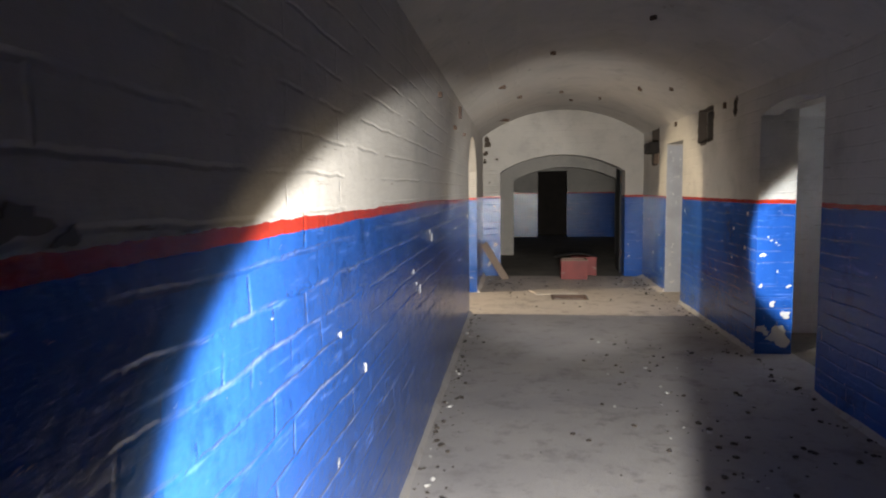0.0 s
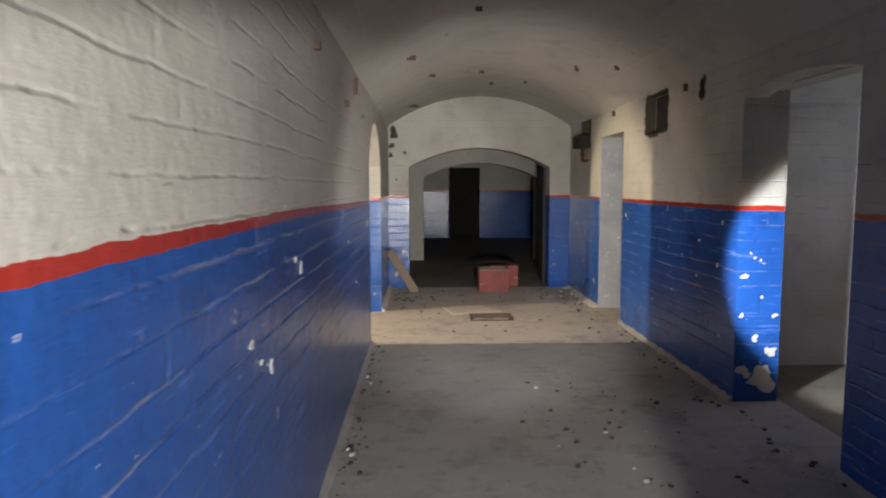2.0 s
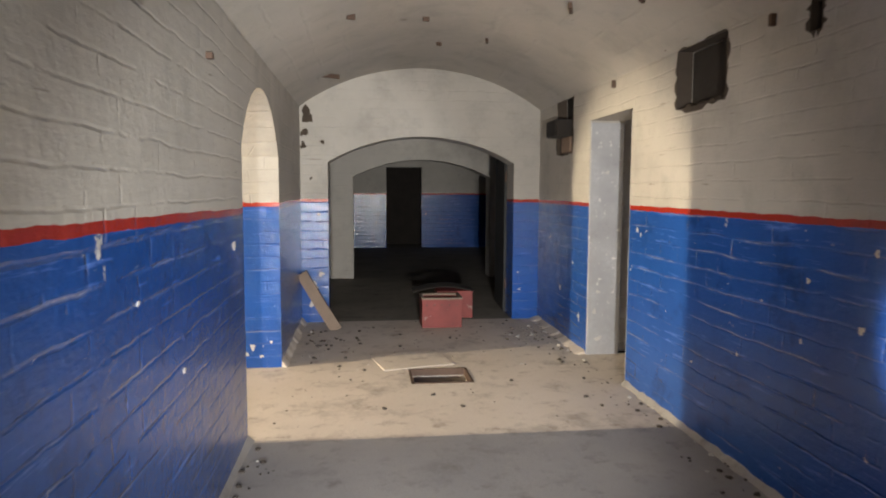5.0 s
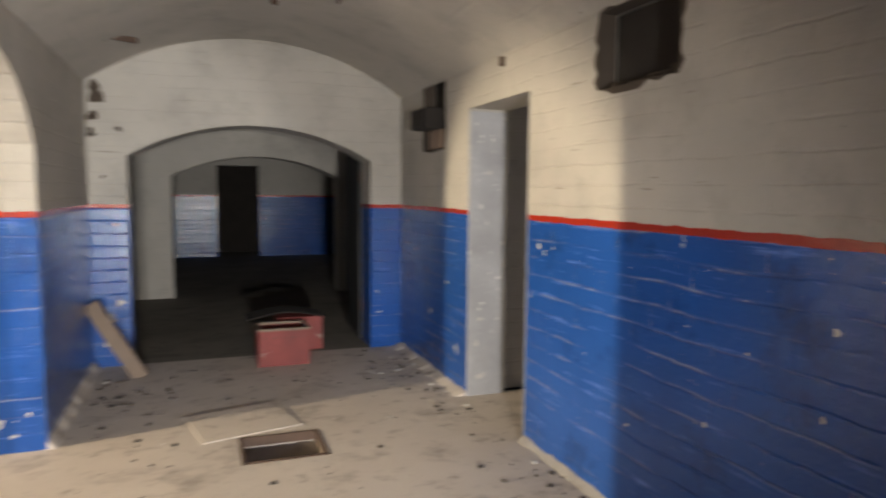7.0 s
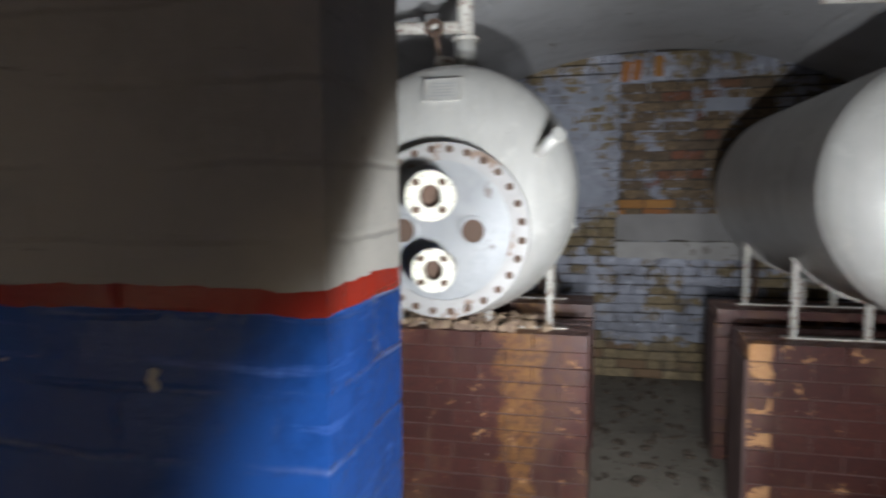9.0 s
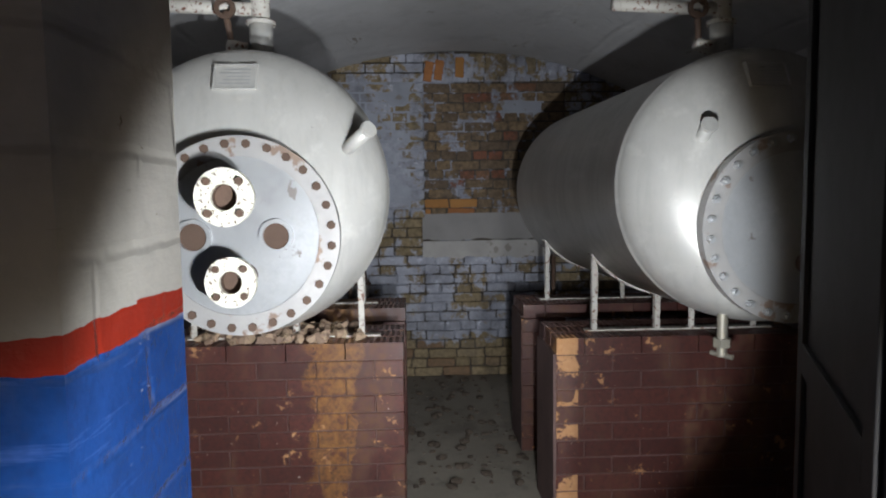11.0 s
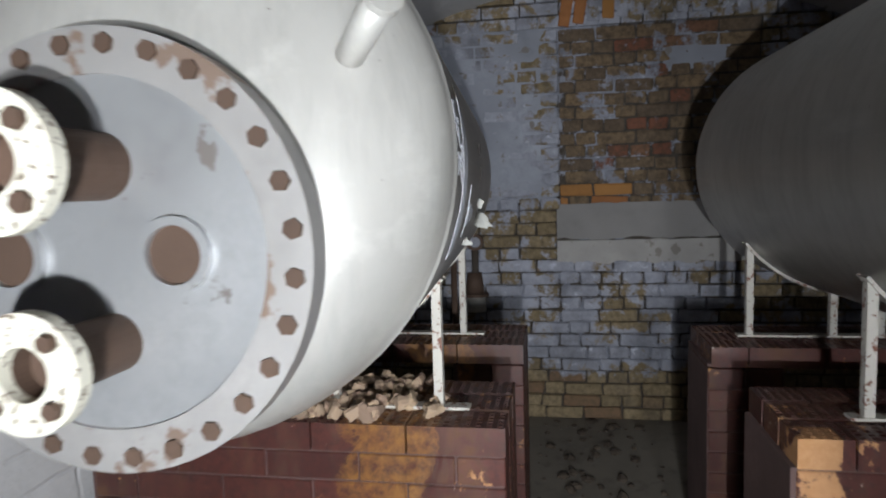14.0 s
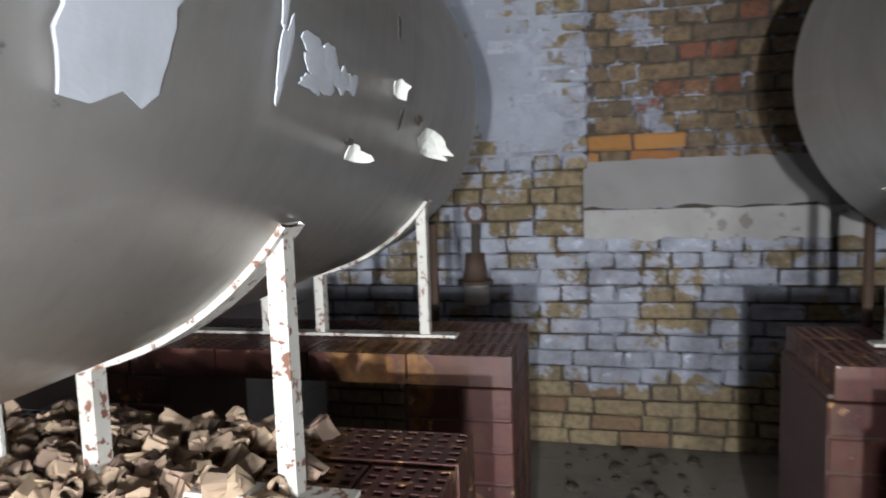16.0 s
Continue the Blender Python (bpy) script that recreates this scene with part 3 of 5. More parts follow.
def hull_rings(axis, cz, fy, fz):
    """Rings of the vessel: an eccentric dished head, the shell, and the rear head. axis(x): the shell's middle; flange centre (fy, fz)."""
    rows = []
    for i in range(17):
        x = 4.865 + (5.09 - 4.865) * (i / 16) ** 1.5
        r = R * math.sqrt(1 - ((5.09 - x) / 0.284) ** 2)
        k = min(1.0, (r - 0.30) / (R - 0.30))
        rows.append(ring(x, fy + (axis(x) - fy) * k, fz + (cz - fz) * k, r))
    for x, more in ((5.095, 0.003), (5.112, 0.003), (5.117, 0.0), (6.98, 0.0)):
        rows.append(ring(x, axis(x), cz, R + more))
    for i in range(1, 11):
        a = i / 10 * 1.48
        rows.append(ring(6.98 + 0.26 * math.sin(a), axis(6.98), cz, R * math.cos(a)))
    return rows


def add_hex(bm, x, y, z, r, depth, turn=0.0):
    bmesh.ops.create_cone(bm, cap_ends=True, segments=6, radius1=r, radius2=r, depth=depth, matrix=Matrix.Translation((x - depth / 2, y, z)) @ Matrix.Rotation(radians(90), 4, "Y") @ Matrix.Rotation(turn, 4, "Z"))
    return bm


def disc(x0, x1, y, z, r, seg=48):
    return tube((x0, y, z), (x1, y, z), r, seg=seg)


def washer(x0, x1, y, z, r_in, r_out, seg=64):
    bm = bmesh.new()
    rows = [[bm.verts.new(p) for p in ring(x, y, z, r, seg)] for x, r in ((x0, r_in), (x0, r_out), (x1, r_out), (x1, r_in))]
    for a, b in zip(rows, rows[1:] + rows[:1]):
        for i in range(seg):
            bm.faces.new((a[i], a[(i + 1) % seg], b[(i + 1) % seg], b[i]))
    bmesh.ops.recalc_face_normals(bm, faces=bm.faces)
    return bm


def branch(tank, fy, fz, r, length, label):
    """A short branch pipe with a flaking bolted flange, standing out of the end plate."""
    x1 = 4.80
    noz = part("branch_flange", washer(x1 - length, x1 - length + 0.022, fy, fz, r * 0.45, r), M_FLAKY, tank, label)
    part("branch_pipe", washer(x1 - length + 0.02, x1, fy, fz, r * 0.45, r * 0.56, 32), M_RUST, noz)
    part("bore", disc(x1 - length + 0.05, x1 - length + 0.055, fy, fz, r * 0.47, 24), M_RUST, noz)
    for k in range(4):
        a = math.pi / 4 + k * math.pi / 2
        part("bolt", add_hex(bmesh.new(), x1 - length, fy + r * 0.76 * math.cos(a), fz + r * 0.76 * math.sin(a), r * 0.15, 0.012, k * 0.4), M_RUST, noz)
    return noz


def stub(tank, base, way, r, length, label):
    b, w = Vector(base), Vector(way).normalized()
    s = part("stub_pipe", tube(b - w * 0.02, b + w * length, r), M_HULL, tank, label, True)
    part("cap", tube(b + w * length, b + w * (length + 0.012), r * 1.25), M_HULL, s)
    part("weld_collar", tube(b - w * 0.008, b + w * 0.012, r * 1.6, r * 1.1), M_FLANGE, s)
    return s


def tank(at_head, skew, fy, label, nuts, holes, drain):
    cz, fz = 1.524, 1.385

    def axis(x):
        return at_head + skew * (x - 5.1)
    cy = axis(5.36)
    t = thing("tank", label, "tank", (5.6, axis(5.6), 0.97), "steel vessels on brick saddles")
    part("shell", loft(hull_rings(axis, cz, fy, fz)), M_HULL, t, "", True)
    part("neck", tube((4.835, fy, fz), (4.90, fy, fz), 0.285, 0.300, 64), M_HULL, t, "", True)
    rim = part("bolting_ring", washer(4.792, 4.838, fy, fz, 0.248, 0.312), M_RIM, t, "steel bolting ring with brown rust bloom")
    part("end_plate", disc(4.798, 4.83, fy, fz, 0.252, 64), M_FLANGE, t, "dull bare steel end plate")
    for k in range(28):
        a = 2 * math.pi * (k + 0.5) / 28
        y, z = fy + 0.288 * math.cos(a), fz + 0.288 * math.sin(a)
        if nuts:
            nut = part("nut", add_hex(bmesh.new(), 4.792, y, z, 0.0135, 0.016, k), M_FLANGE, rim)
            part("stud", disc(4.766, 4.792, y, z, 0.007, 10), M_FLANGE, nut)
        else:
            part("bolt", add_hex(bmesh.new(), 4.792, y, z, 0.0145, 0.006, k * 0.7), M_RUST, rim)
    for y, z, r in holes:
        h = part("hole_boss", washer(4.785, 4.80, fy + y, fz + z, r, r * 1.3, 32), M_FLANGE, t)
        part("rusty_plug", disc(4.7955, 4.7995, fy + y, fz + z, r, 32), M_RUST, h)
    # cradle legs of angle iron with a strap under the belly
    for x in (5.72, 6.64):
        for off in (-0.385, -0.09, 0.09, 0.385):
            y, s = axis(x) + off, 1 if off > 0 else -1
            foot, top = 0.868, cz - math.sqrt(R ** 2 - off ** 2) + 0.004
            bm = add_box(bmesh.new(), x - 0.014, y - 0.003, foot, x + 0.014, y + 0.003, top)
            add_box(bm, x - 0.014, min(y, y - 0.022 * s), foot, x - 0.008, max(y, y - 0.022 * s), top)
            part("cradle_leg", bm, M_IRON, t, "flaking white angle-iron leg")
        bm = bmesh.new()
        rows = []
        for i in range(25):
            a = math.pi * 1.5 - 0.92 + 1.84 * i / 24
            rows.append([bm.verts.new((xx, axis(x) + r * math.cos(a), cz + r * math.sin(a))) for xx, r in ((x - 0.028, R + 0.001), (x + 0.028, R + 0.001), (x + 0.028, R + 0.010), (x - 0.028, R + 0.010))])
        for p, q in zip(rows, rows[1:]):
            for i in range(4):
                bm.faces.new((p[i], p[(i + 1) % 4], q[(i + 1) % 4], q[i]))
        bmesh.ops.recalc_face_normals(bm, faces=bm.faces)
        part("cradle_strap", bm, M_IRON, t, "flaking white steel strap under the shell")
        part("base_rail", box(x - 0.022, axis(x) - 0.46, 0.866, x + 0.022, axis(x) + 0.42, 0.873), M_IRON, t)
    # pipe and valve on the crown
    part("crown_nozzle", tube((5.36, cy - 0.02, cz + 0.50), (5.36, cy - 0.02, cz + 0.66), 0.045), M_HULL, t, "", True)
    part("crown_flange", tube((5.36, cy - 0.02, cz + 0.640), (5.36, cy - 0.02, cz + 0.655), 0.056), M_IRON, t)
    part("riser_pipe", tube((5.36, cy - 0.02, cz + 0.655), (5.36, cy - 0.02, 2.62), 0.036), M_IRON, t, "pale painted riser pipe", True)
    valve = part("valve_body", tube((5.33, cy + 0.03, cz + 0.54), (5.33, cy + 0.10, cz + 0.56), 0.030, 0.024), M_IRON, t, "small pale valve beside the riser", True)
    part("spindle", tube((5.33, cy + 0.085, cz + 0.56), (5.31, cy + 0.10, cz + 0.68), 0.012), M_RUST, valve)
    part("handwheel", washer(5.295, 5.31, cy + 0.10, cz + 0.69, 0.022, 0.040, 24), M_RUST, valve, "dark rusty handwheel")
    part("side_pipe", tube((5.36, cy + 0.01, cz + 0.70), (5.36, cy + 0.42, cz + 0.72), 0.026), M_IRON, t, "pale side pipe over the crown", True)
    # name plate on the head
    def lean(bm):
        for v in bm.verts:
            v.co.x += (v.co.z - 1.90) * 0.55
        return bm
    py = fy + 0.03
    plate = part("nameplate", lean(box(4.938, py - 0.064, 1.862, 4.965, py + 0.064, 1.938, 0.002)), M_HULL, t, "small painted-over maker's plate")
    for y0, z0, y1, z1 in ((-0.070, 1.856, -0.064, 1.944), (0.064, 1.856, 0.070, 1.944), (-0.064, 1.856, 0.064, 1.862), (-0.064, 1.938, 0.064, 1.944)):
        part("plate_edge", lean(box(4.934, py + y0, z0, 4.965, py + y1, z1)), M_HULL, plate)
    for k in range(5):
        part("text_bar", lean(box(4.9368, py - 0.05, 1.874 + k * 0.012, 4.945, py + 0.05 - 0.012 * (k % 3), 1.877 + k * 0.012)), M_FLANGE, plate)
    if drain:
        d = part("drain_cock", tube((4.98, fy + 0.15, 1.10), (4.98, fy + 0.15, 0.92), 0.018), M_BRASS, t, "dull brass drain cock")
        part("hex_nut", tube((4.98, fy + 0.15, 0.985), (4.98, fy + 0.15, 0.955), 0.032, seg=6), M_BRASS, d)
        part("handle", tube((4.94, fy + 0.13, 0.925), (5.02, fy + 0.17, 0.925), 0.009), M_BRASS, d)
    return t, axis, cz


tank_a, axis_a, cz = tank(7.154, 0.066, 7.12, "grey-painted steel pressure vessel with bolted end plate on brick saddles", False, ((0.14, 0.0, 0.043), (-0.115, 0.0, 0.041)), False)
branch(tank_a, 7.112, 1.508, 0.084, 0.19, "flaking white branch flange with rusty bore")
branch(tank_a, 7.108, 1.262, 0.074, 0.17, "flaking white branch flange with rusty bore")
stub(tank_a, (4.94, 6.80, 1.655), (-0.62, -0.52, 0.36), 0.022, 0.14, "grey capped stub pipe on the head")
stub(tank_a, (4.93, 7.36, 1.66), (-0.75, 0.25, 0.40), 0.013, 0.06, "small capped stub on the head")


def shell_scab(name, x, a, wide, high, curl, seed, mat, label, point=0.0, n=15):
    """A torn scab of paint on tank A's shell at station x and angle a; curl lifts its far edge, point draws out its foot."""
    rnd = random.Random(seed)
    rim = []
    for i in range(2 * n):
        k = 2 * math.pi * i / (2 * n)
        r = rnd.uniform(0.78, 1.04) + 0.14 * math.sin(3 * k + seed) + 0.08 * math.sin(5 * k + 2 * seed)
        u, v = r * math.cos(k), r * math.sin(k)
        if v > 0.3:
            v *= 1 + point
            u = u * (1 - 0.4 * min(point, 1)) + 0.35 * min(point, 1)
        rim.append((u, v))
    bm = bmesh.new()

    def at(u, v, up):
        ang = radians(a) + v * high / R
        r = R + 0.0012 + up + curl * max(0.0, u + 0.3) ** 2
        return bm.verts.new((x + u * wide, axis_a(x + u * wide) + r * math.cos(ang), cz + r * math.sin(ang)))
    mid = at(0, 0, 0.0012)
    inner = [at(u * 0.5, v * 0.5, 0.0012) for u, v in rim]
    outer = [at(u, v, 0.0008) for u, v in rim]
    count = len(rim)
    for i in range(count):
        j = (i + 1) % count
        bm.faces.new((mid, inner[i], inner[j]))
        bm.faces.new((inner[i], outer[i], outer[j], inner[j]))
    bmesh.ops.recalc_face_normals(bm, faces=bm.faces)
    bmesh.ops.solidify(bm, geom=bm.faces[:], thickness=0.0015)
    part(name, bm, mat, tank_a, label)


# bare primer where paint tore off, scuffs, and flakes that curl off the shell
rnd = random.Random(17)
bm = bmesh.new()
rows = []
for i in range(31):
    k = i / 30
    ang = radians(164 + 40 * k)
    taper = min(1.0, 0.35 + k * 2.5) * (1.0 if k < 0.9 else 1.0 - (k - 0.9) * 2.5)
    x0, x1 = 5.306 - 0.050 * taper + rnd.uniform(-0.004, 0.004), 5.306 + 0.054 * taper + rnd.uniform(-0.006, 0.006)
    rows.append([bm.verts.new((x, axis_a(x) + (R + 0.0018) * math.cos(ang + bend), cz + (R + 0.0018) * math.sin(ang + bend))) for x, bend in ((x0, 0.0), (x0 + (x1 - x0) * 0.35, rnd.uniform(-0.01, 0.03) * (k > 0.95)), (x0 + (x1 - x0) * 0.7, rnd.uniform(-0.02, 0.02) * (k > 0.95)), (x1, 0.0))])
for p, q in zip(rows, rows[1:]):
    for j in range(3):
        bm.faces.new((p[j], p[j + 1], q[j + 1], q[j]))
bmesh.ops.recalc_face_normals(bm, faces=bm.faces)
bmesh.ops.solidify(bm, geom=bm.faces[:], thickness=0.0015)
part("bare_patch", bm, M_TAPE, tank_a, "long torn strip of bare pale primer beside the seam")
for k in range(18):
    x, a = rnd.gauss(5.65, 0.050), rnd.gauss(195.5, 1.5)
    shell_scab("scuff", x, a, rnd.uniform(0.012, 0.034), rnd.uniform(0.006, 0.016), 0.0, 60 + k, M_TAPE, "scuffed pale patch", n=6)
shell_scab("scuff", 5.535, 196.0, 0.014, 0.038, 0.0, 4, M_TAPE, "scuffed pale patch")
shell_scab("scuff", 5.52, 190.0, 0.008, 0.030, 0.0, 5, M_TAPE, "scuffed pale patch")
for x, a, wide, high, curl, seed in ((5.96, 192.6, 0.022, 0.016, 0.012, 11), (6.26, 200.0, 0.060, 0.024, 0.034, 12), (6.30, 202.4, 0.045, 0.012, 0.026, 13), (5.82, 205.2, 0.030, 0.013, 0.016, 14)):
    shell_scab("paint_flake", x, a, wide, high, curl, seed, M_PEEL, "curled flake of pale paint", n=7)
for x, a, wide, high, seed in ((5.94, 182.6, 0.010, 0.022, 21), (6.16, 196.3, 0.030, 0.009, 22), (5.95, 174.5, 0.012, 0.02, 23), (6.02, 197.5, 0.012, 0.02, 24), (5.79, 203.6, 0.02, 0.005, 25), (5.28, 168.0, 0.004, 0.035, 26)):
    shell_scab("paint_gash", x, a, wide, high, 0.0, seed, M_LITTER, "dark gash in the paint", n=7)
rnd = random.Random(31)
for k in range(16):
    shell_scab("scuff", rnd.uniform(5.12, 5.22), rnd.uniform(170, 184), rnd.uniform(0.004, 0.012), rnd.uniform(0.006, 0.02), 0.0, 40 + k, M_TAPE, "scuffed pale patch", n=5)

tank_b, axis_b, bz = tank(5.35, 0.035, 5.34, "grey-painted steel pressure vessel with nutted blank end plate", True, (), True)
branch(tank_b, 5.30, 1.27, 0.07, 0.12, "flaking white branch flange with rusty bore")
branch(tank_b, 5.26, 1.47, 0.07, 0.12, "flaking white branch flange with rusty bore")
stub(tank_b, (4.96, 5.60, 1.66), (-0.80, 0.10, 0.40), 0.022, 0.13, "grey capped stub pipe on the head")

# the tank room's own door, swung open inwards
M_BLACKDOOR = plain_material("black_door_paint", (0.012, 0.009, 0.009), 0.75, vary=0.4, scale=3, relief=0.15)
leaf = thing("door_leaf", "black-painted steel door leaf swung open into the tank room", "door", (3.63, 5.86, 0))
m = Matrix.Translation((3.63, 5.855, 0)) @ Matrix.Rotation(radians(-24), 4, "Z")
bm = box(0.0, -0.02, 0.015, 0.93, 0.02, 2.12, 0.003)
bm.transform(m)
panel = part("panel", bm, M_BLACKDOOR, leaf)
for x0, x1, z0, z1 in ((0.02, 0.91, 0.02, 0.10), (0.02, 0.91, 2.04, 2.11), (0.02, 0.10, 0.10, 2.04), (0.83, 0.91, 0.10, 2.04), (0.10, 0.83, 1.02, 1.10)):
    bm = box(x0, 0.021, z0, x1, 0.034, z1, 0.002)
    bm.transform(m)
    part("stiffener", bm, M_BLACKDOOR, panel)
for z in (0.35, 1.70):
    part("hinge", tube((3.628, 5.858, z), (3.628, 5.858, z + 0.14), 0.016), M_RUST, leaf)

# ---- brick saddles ----


def brick_mesh(name, dx, dy, dz, mat, chip=0.003):
    bm = box(-dx / 2, -dy / 2, -dz / 2, dx / 2, dy / 2, dz / 2)
    bmesh.ops.bevel(bm, geom=bm.edges[:], offset=chip, segments=1, affect="EDGES")
    data = bpy.data.meshes.new(name)
    bm.to_mesh(data)
    bm.free()
    data.materials.append(mat)
    return data


def hollow_mesh(name, dx, dy, dz, nx, ny, mat):
    """A brick whose top is pierced by rows of square holes."""
    bm = bmesh.new()
    xs, ys = [-dx / 2], [-dy / 2]
    for n, d, line in ((nx, dx, xs), (ny, dy, ys)):
        for i in range(n):
            c = -d / 2 + d * (i + 0.5) / n
            line += [c - d / n * 0.27, c + d / n * 0.27]
        line.append(d / 2)
    grid = [[bm.verts.new((x, y, dz / 2)) for y in ys] for x in xs]
    for i in range(len(xs) - 1):
        for j in range(len(ys) - 1):
            quad = (grid[i][j], grid[i + 1][j], grid[i + 1][j + 1], grid[i][j + 1])
            if i % 2 and j % 2:
                low = [bm.verts.new((v.co.x, v.co.y, dz / 2 - 0.05)) for v in quad]
                for k in range(4):
                    bm.faces.new((quad[k], quad[(k + 1) % 4], low[(k + 1) % 4], low[k]))
                bm.faces.new(low)
            else:
                bm.faces.new(quad)
    base = [bm.verts.new((x, y, -dz / 2)) for x, y in ((-dx / 2, -dy / 2), (dx / 2, -dy / 2), (dx / 2, dy / 2), (-dx / 2, dy / 2))]
    bm.faces.new(base[::-1])
    rims = ([grid[i][0] for i in range(len(xs))], [grid[-1][j] for j in range(len(ys))], [grid[i][-1] for i in range(len(xs) - 1, -1, -1)], [grid[0][j] for j in range(len(ys) - 1, -1, -1)])
    for k, rim in enumerate(rims):
        bm.faces.new((base[(k + 1) % 4], base[k], *rim)[::-1])
    bmesh.ops.recalc_face_normals(bm, faces=bm.faces)
    data = bpy.data.meshes.new(name)
    bm.to_mesh(data)
    bm.free()
    data.materials.append(mat)
    return data


COURSE = 0.0785
D_BRICK = brick_mesh("glazed_brick", 0.120, 0.252, 0.0735, M_GLAZED)
D_HALF = brick_mesh("glazed_half_brick", 0.120, 0.124, 0.0735, M_GLAZED)
D_HOLLOW = hollow_mesh("pierced_brick", 0.120, 0.252, 0.0735, 5, 9, M_GLAZED)
D_HOLLOW_HALF = hollow_mesh("pierced_half_brick", 0.120, 0.124, 0.0735, 5, 5, M_GLAZED)


def saddle(x0, x1, y0, y1, portal, label):
    """A pier of glazed hollow bricks in running bond; portal: an opening under the top courses."""
    s = thing("brick_saddle", label, "saddle", ((x0 + x1) / 2, (y0 + y1) / 2, 0), "brick saddles under the tanks")
    rnd = random.Random(int(y0 * 100 + x0 * 10))
    if portal:
        core = [(y0, y0 + 0.27, 0, 0.78), (y1 - 0.27, y1, 0, 0.78), (y0, y1, 0.79, 0.80)]
    else:
        core = [(y0, y1, 0, 0.79)]
    for a, b, za, zb in core:
        part("mortar_core", box(x0 + 0.005, a + 0.005, za, x1 - 0.005, b - 0.005, zb), M_GRIME, s)
    rows = 3
    step = (x1 - x0 - 0.118) / (rows - 1)
    for c in range(11):
        z = COURSE * (c + 0.5) + 0.001
        spans = [(y0, y1)] if not portal or c >= 10 else [(y0, y0 + 0.26), (y1 - 0.26, y1)]
        for a, b in spans:
            for r in range(rows):
                if r == 1 and c < 10:
                    x = x0 + 0.059 + step
                    ends = True
                else:
                    x, ends = x0 + 0.059 + step * r, False
                y = a
                first = True
                while y < b - 0.05:
                    half = (first and (c + r) % 2 == 1) or b - y < 0.25
                    w = 0.124 if half else 0.252
                    if y + w > b + 0.01:
                        break
                    edge = first or y + w + 0.13 > b
                    if not ends or edge:
                        data = (D_HOLLOW_HALF if half else D_HOLLOW) if c == 10 else (D_HALF if half else D_BRICK)
                        o = new("brick", data)
                        o.parent = s
                        o.location = Vector((x + rnd.uniform(-0.002, 0.002), y + w / 2, z)) - s.location
                        o.rotation_euler = (0, 0, rnd.uniform(-0.008, 0.008))
                    y += w + 0.005
                    first = False
    return s


saddle(5.58, 5.98, 6.63, 7.80, False, "oxblood glazed hollow-brick saddle, flaking and rust-stained")
saddle(6.46, 6.84, 6.63, 7.80, True, "oxblood glazed hollow-brick saddle with an opening under its lintel")
saddle(5.58, 5.98, 4.80, 5.97, False, "oxblood glazed hollow-brick saddle with orange scars")
saddle(6.46, 6.84, 4.80, 5.97, True, "oxblood glazed hollow-brick saddle with an opening under its lintel")

# broken hollow-brick pieces on the saddles
D_FRAG = []
for k in range(6):
    rnd = random.Random(k)
    bm = bmesh.new()
    if k < 3:
        bmesh.ops.create_cone(bm, cap_ends=True, segments=9, radius1=0.024, radius2=0.021, depth=0.05)
        bmesh.ops.delete(bm, geom=[f for f in bm.faces if f.normal.z > 0.9], context="FACES")
        bmesh.ops.solidify(bm, geom=bm.faces[:], thickness=0.007)
    else:
        add_box(bm, -0.035, -0.022, -0.018, 0.035, 0.022, 0.018)
        bmesh.ops.bevel(bm, geom=bm.edges[:], offset=0.006, segments=2, affect="EDGES")
    for v in bm.verts:
        v.co += Vector([rnd.uniform(-0.007, 0.007) for _ in range(3)]) * (1.0 if k < 3 else 0.45)
    data = bpy.data.meshes.new("brick_fragment")
    bm.to_mesh(data)
    bm.free()
    data.materials.append(M_CLAY)
    D_FRAG.append(data)
rnd = random.Random(5)
for k in range(170):
    o = new("brick_fragment", rnd.choice(D_FRAG))
    o.location = (rnd.uniform(5.61, 5.94), rnd.triangular(6.80, 7.70, 7.2), 0.866 + rnd.uniform(0.005, 0.016))
    o.rotation_euler = [rnd.uniform(0, 6.28) for _ in range(3)]
    o.scale = [rnd.uniform(0.50, 0.95) for _ in range(3)]
    tagged(o, "broken tan piece of hollow brick on the saddle", "rubble", "brick rubble on the saddle")

# ---- back wall of single bricks ----
back = tagged(mesh_object("wall_room_back", box(XB + 0.010, YW0 - 0.2, 0, XB + 0.3, YW1 + 0.2, 2.9), M_JOINT), "old brick back wall with a bricked-up opening and peeling limewash", "wall", "", "structure")


def worn_meshes(name, w, dz, mat, chip):
    """Five worn variants of one brick."""
    out = []
    for k in range(5):
        data = brick_mesh(name, 0.04, w, dz, mat, chip)
        rnd = random.Random(k * 7 + int(w * 100))
        for v in data.vertices:
            v.co += Vector((rnd.uniform(-0.004, 0.003), rnd.uniform(-0.006, 0.005), rnd.uniform(-0.005, 0.004)))
        out.append(data)
    return out


D_PALE = {w: worn_meshes("pale_brick", w, 0.068, M_PALEBRICK, 0.007) for w in (0.22, 0.115)}
D_RED = {w: worn_meshes("red_brick", w, 0.067, M_REDBRICK, 0.006) for w in (0.22, 0.115)}
NICHE = (5.34, 6.475, 1.33, 2.39)
rnd = random.Random(11)
M_ORANGE = plain_material("orange_brick", (0.34, 0.15, 0.05), 0.9, vary=0.35, per_object=0.2)
M_SCARLET = plain_material("red_brick", (0.25, 0.055, 0.03), 0.9, vary=0.35)
D_ORANGE = worn_meshes("orange_brick", 0.22, 0.067, M_ORANGE, 0.006)
D_SCARLET = worn_meshes("scarlet_brick", 0.22, 0.067, M_SCARLET, 0.006)
rest = {True: bmesh.new(), False: bmesh.new()}
count = 0
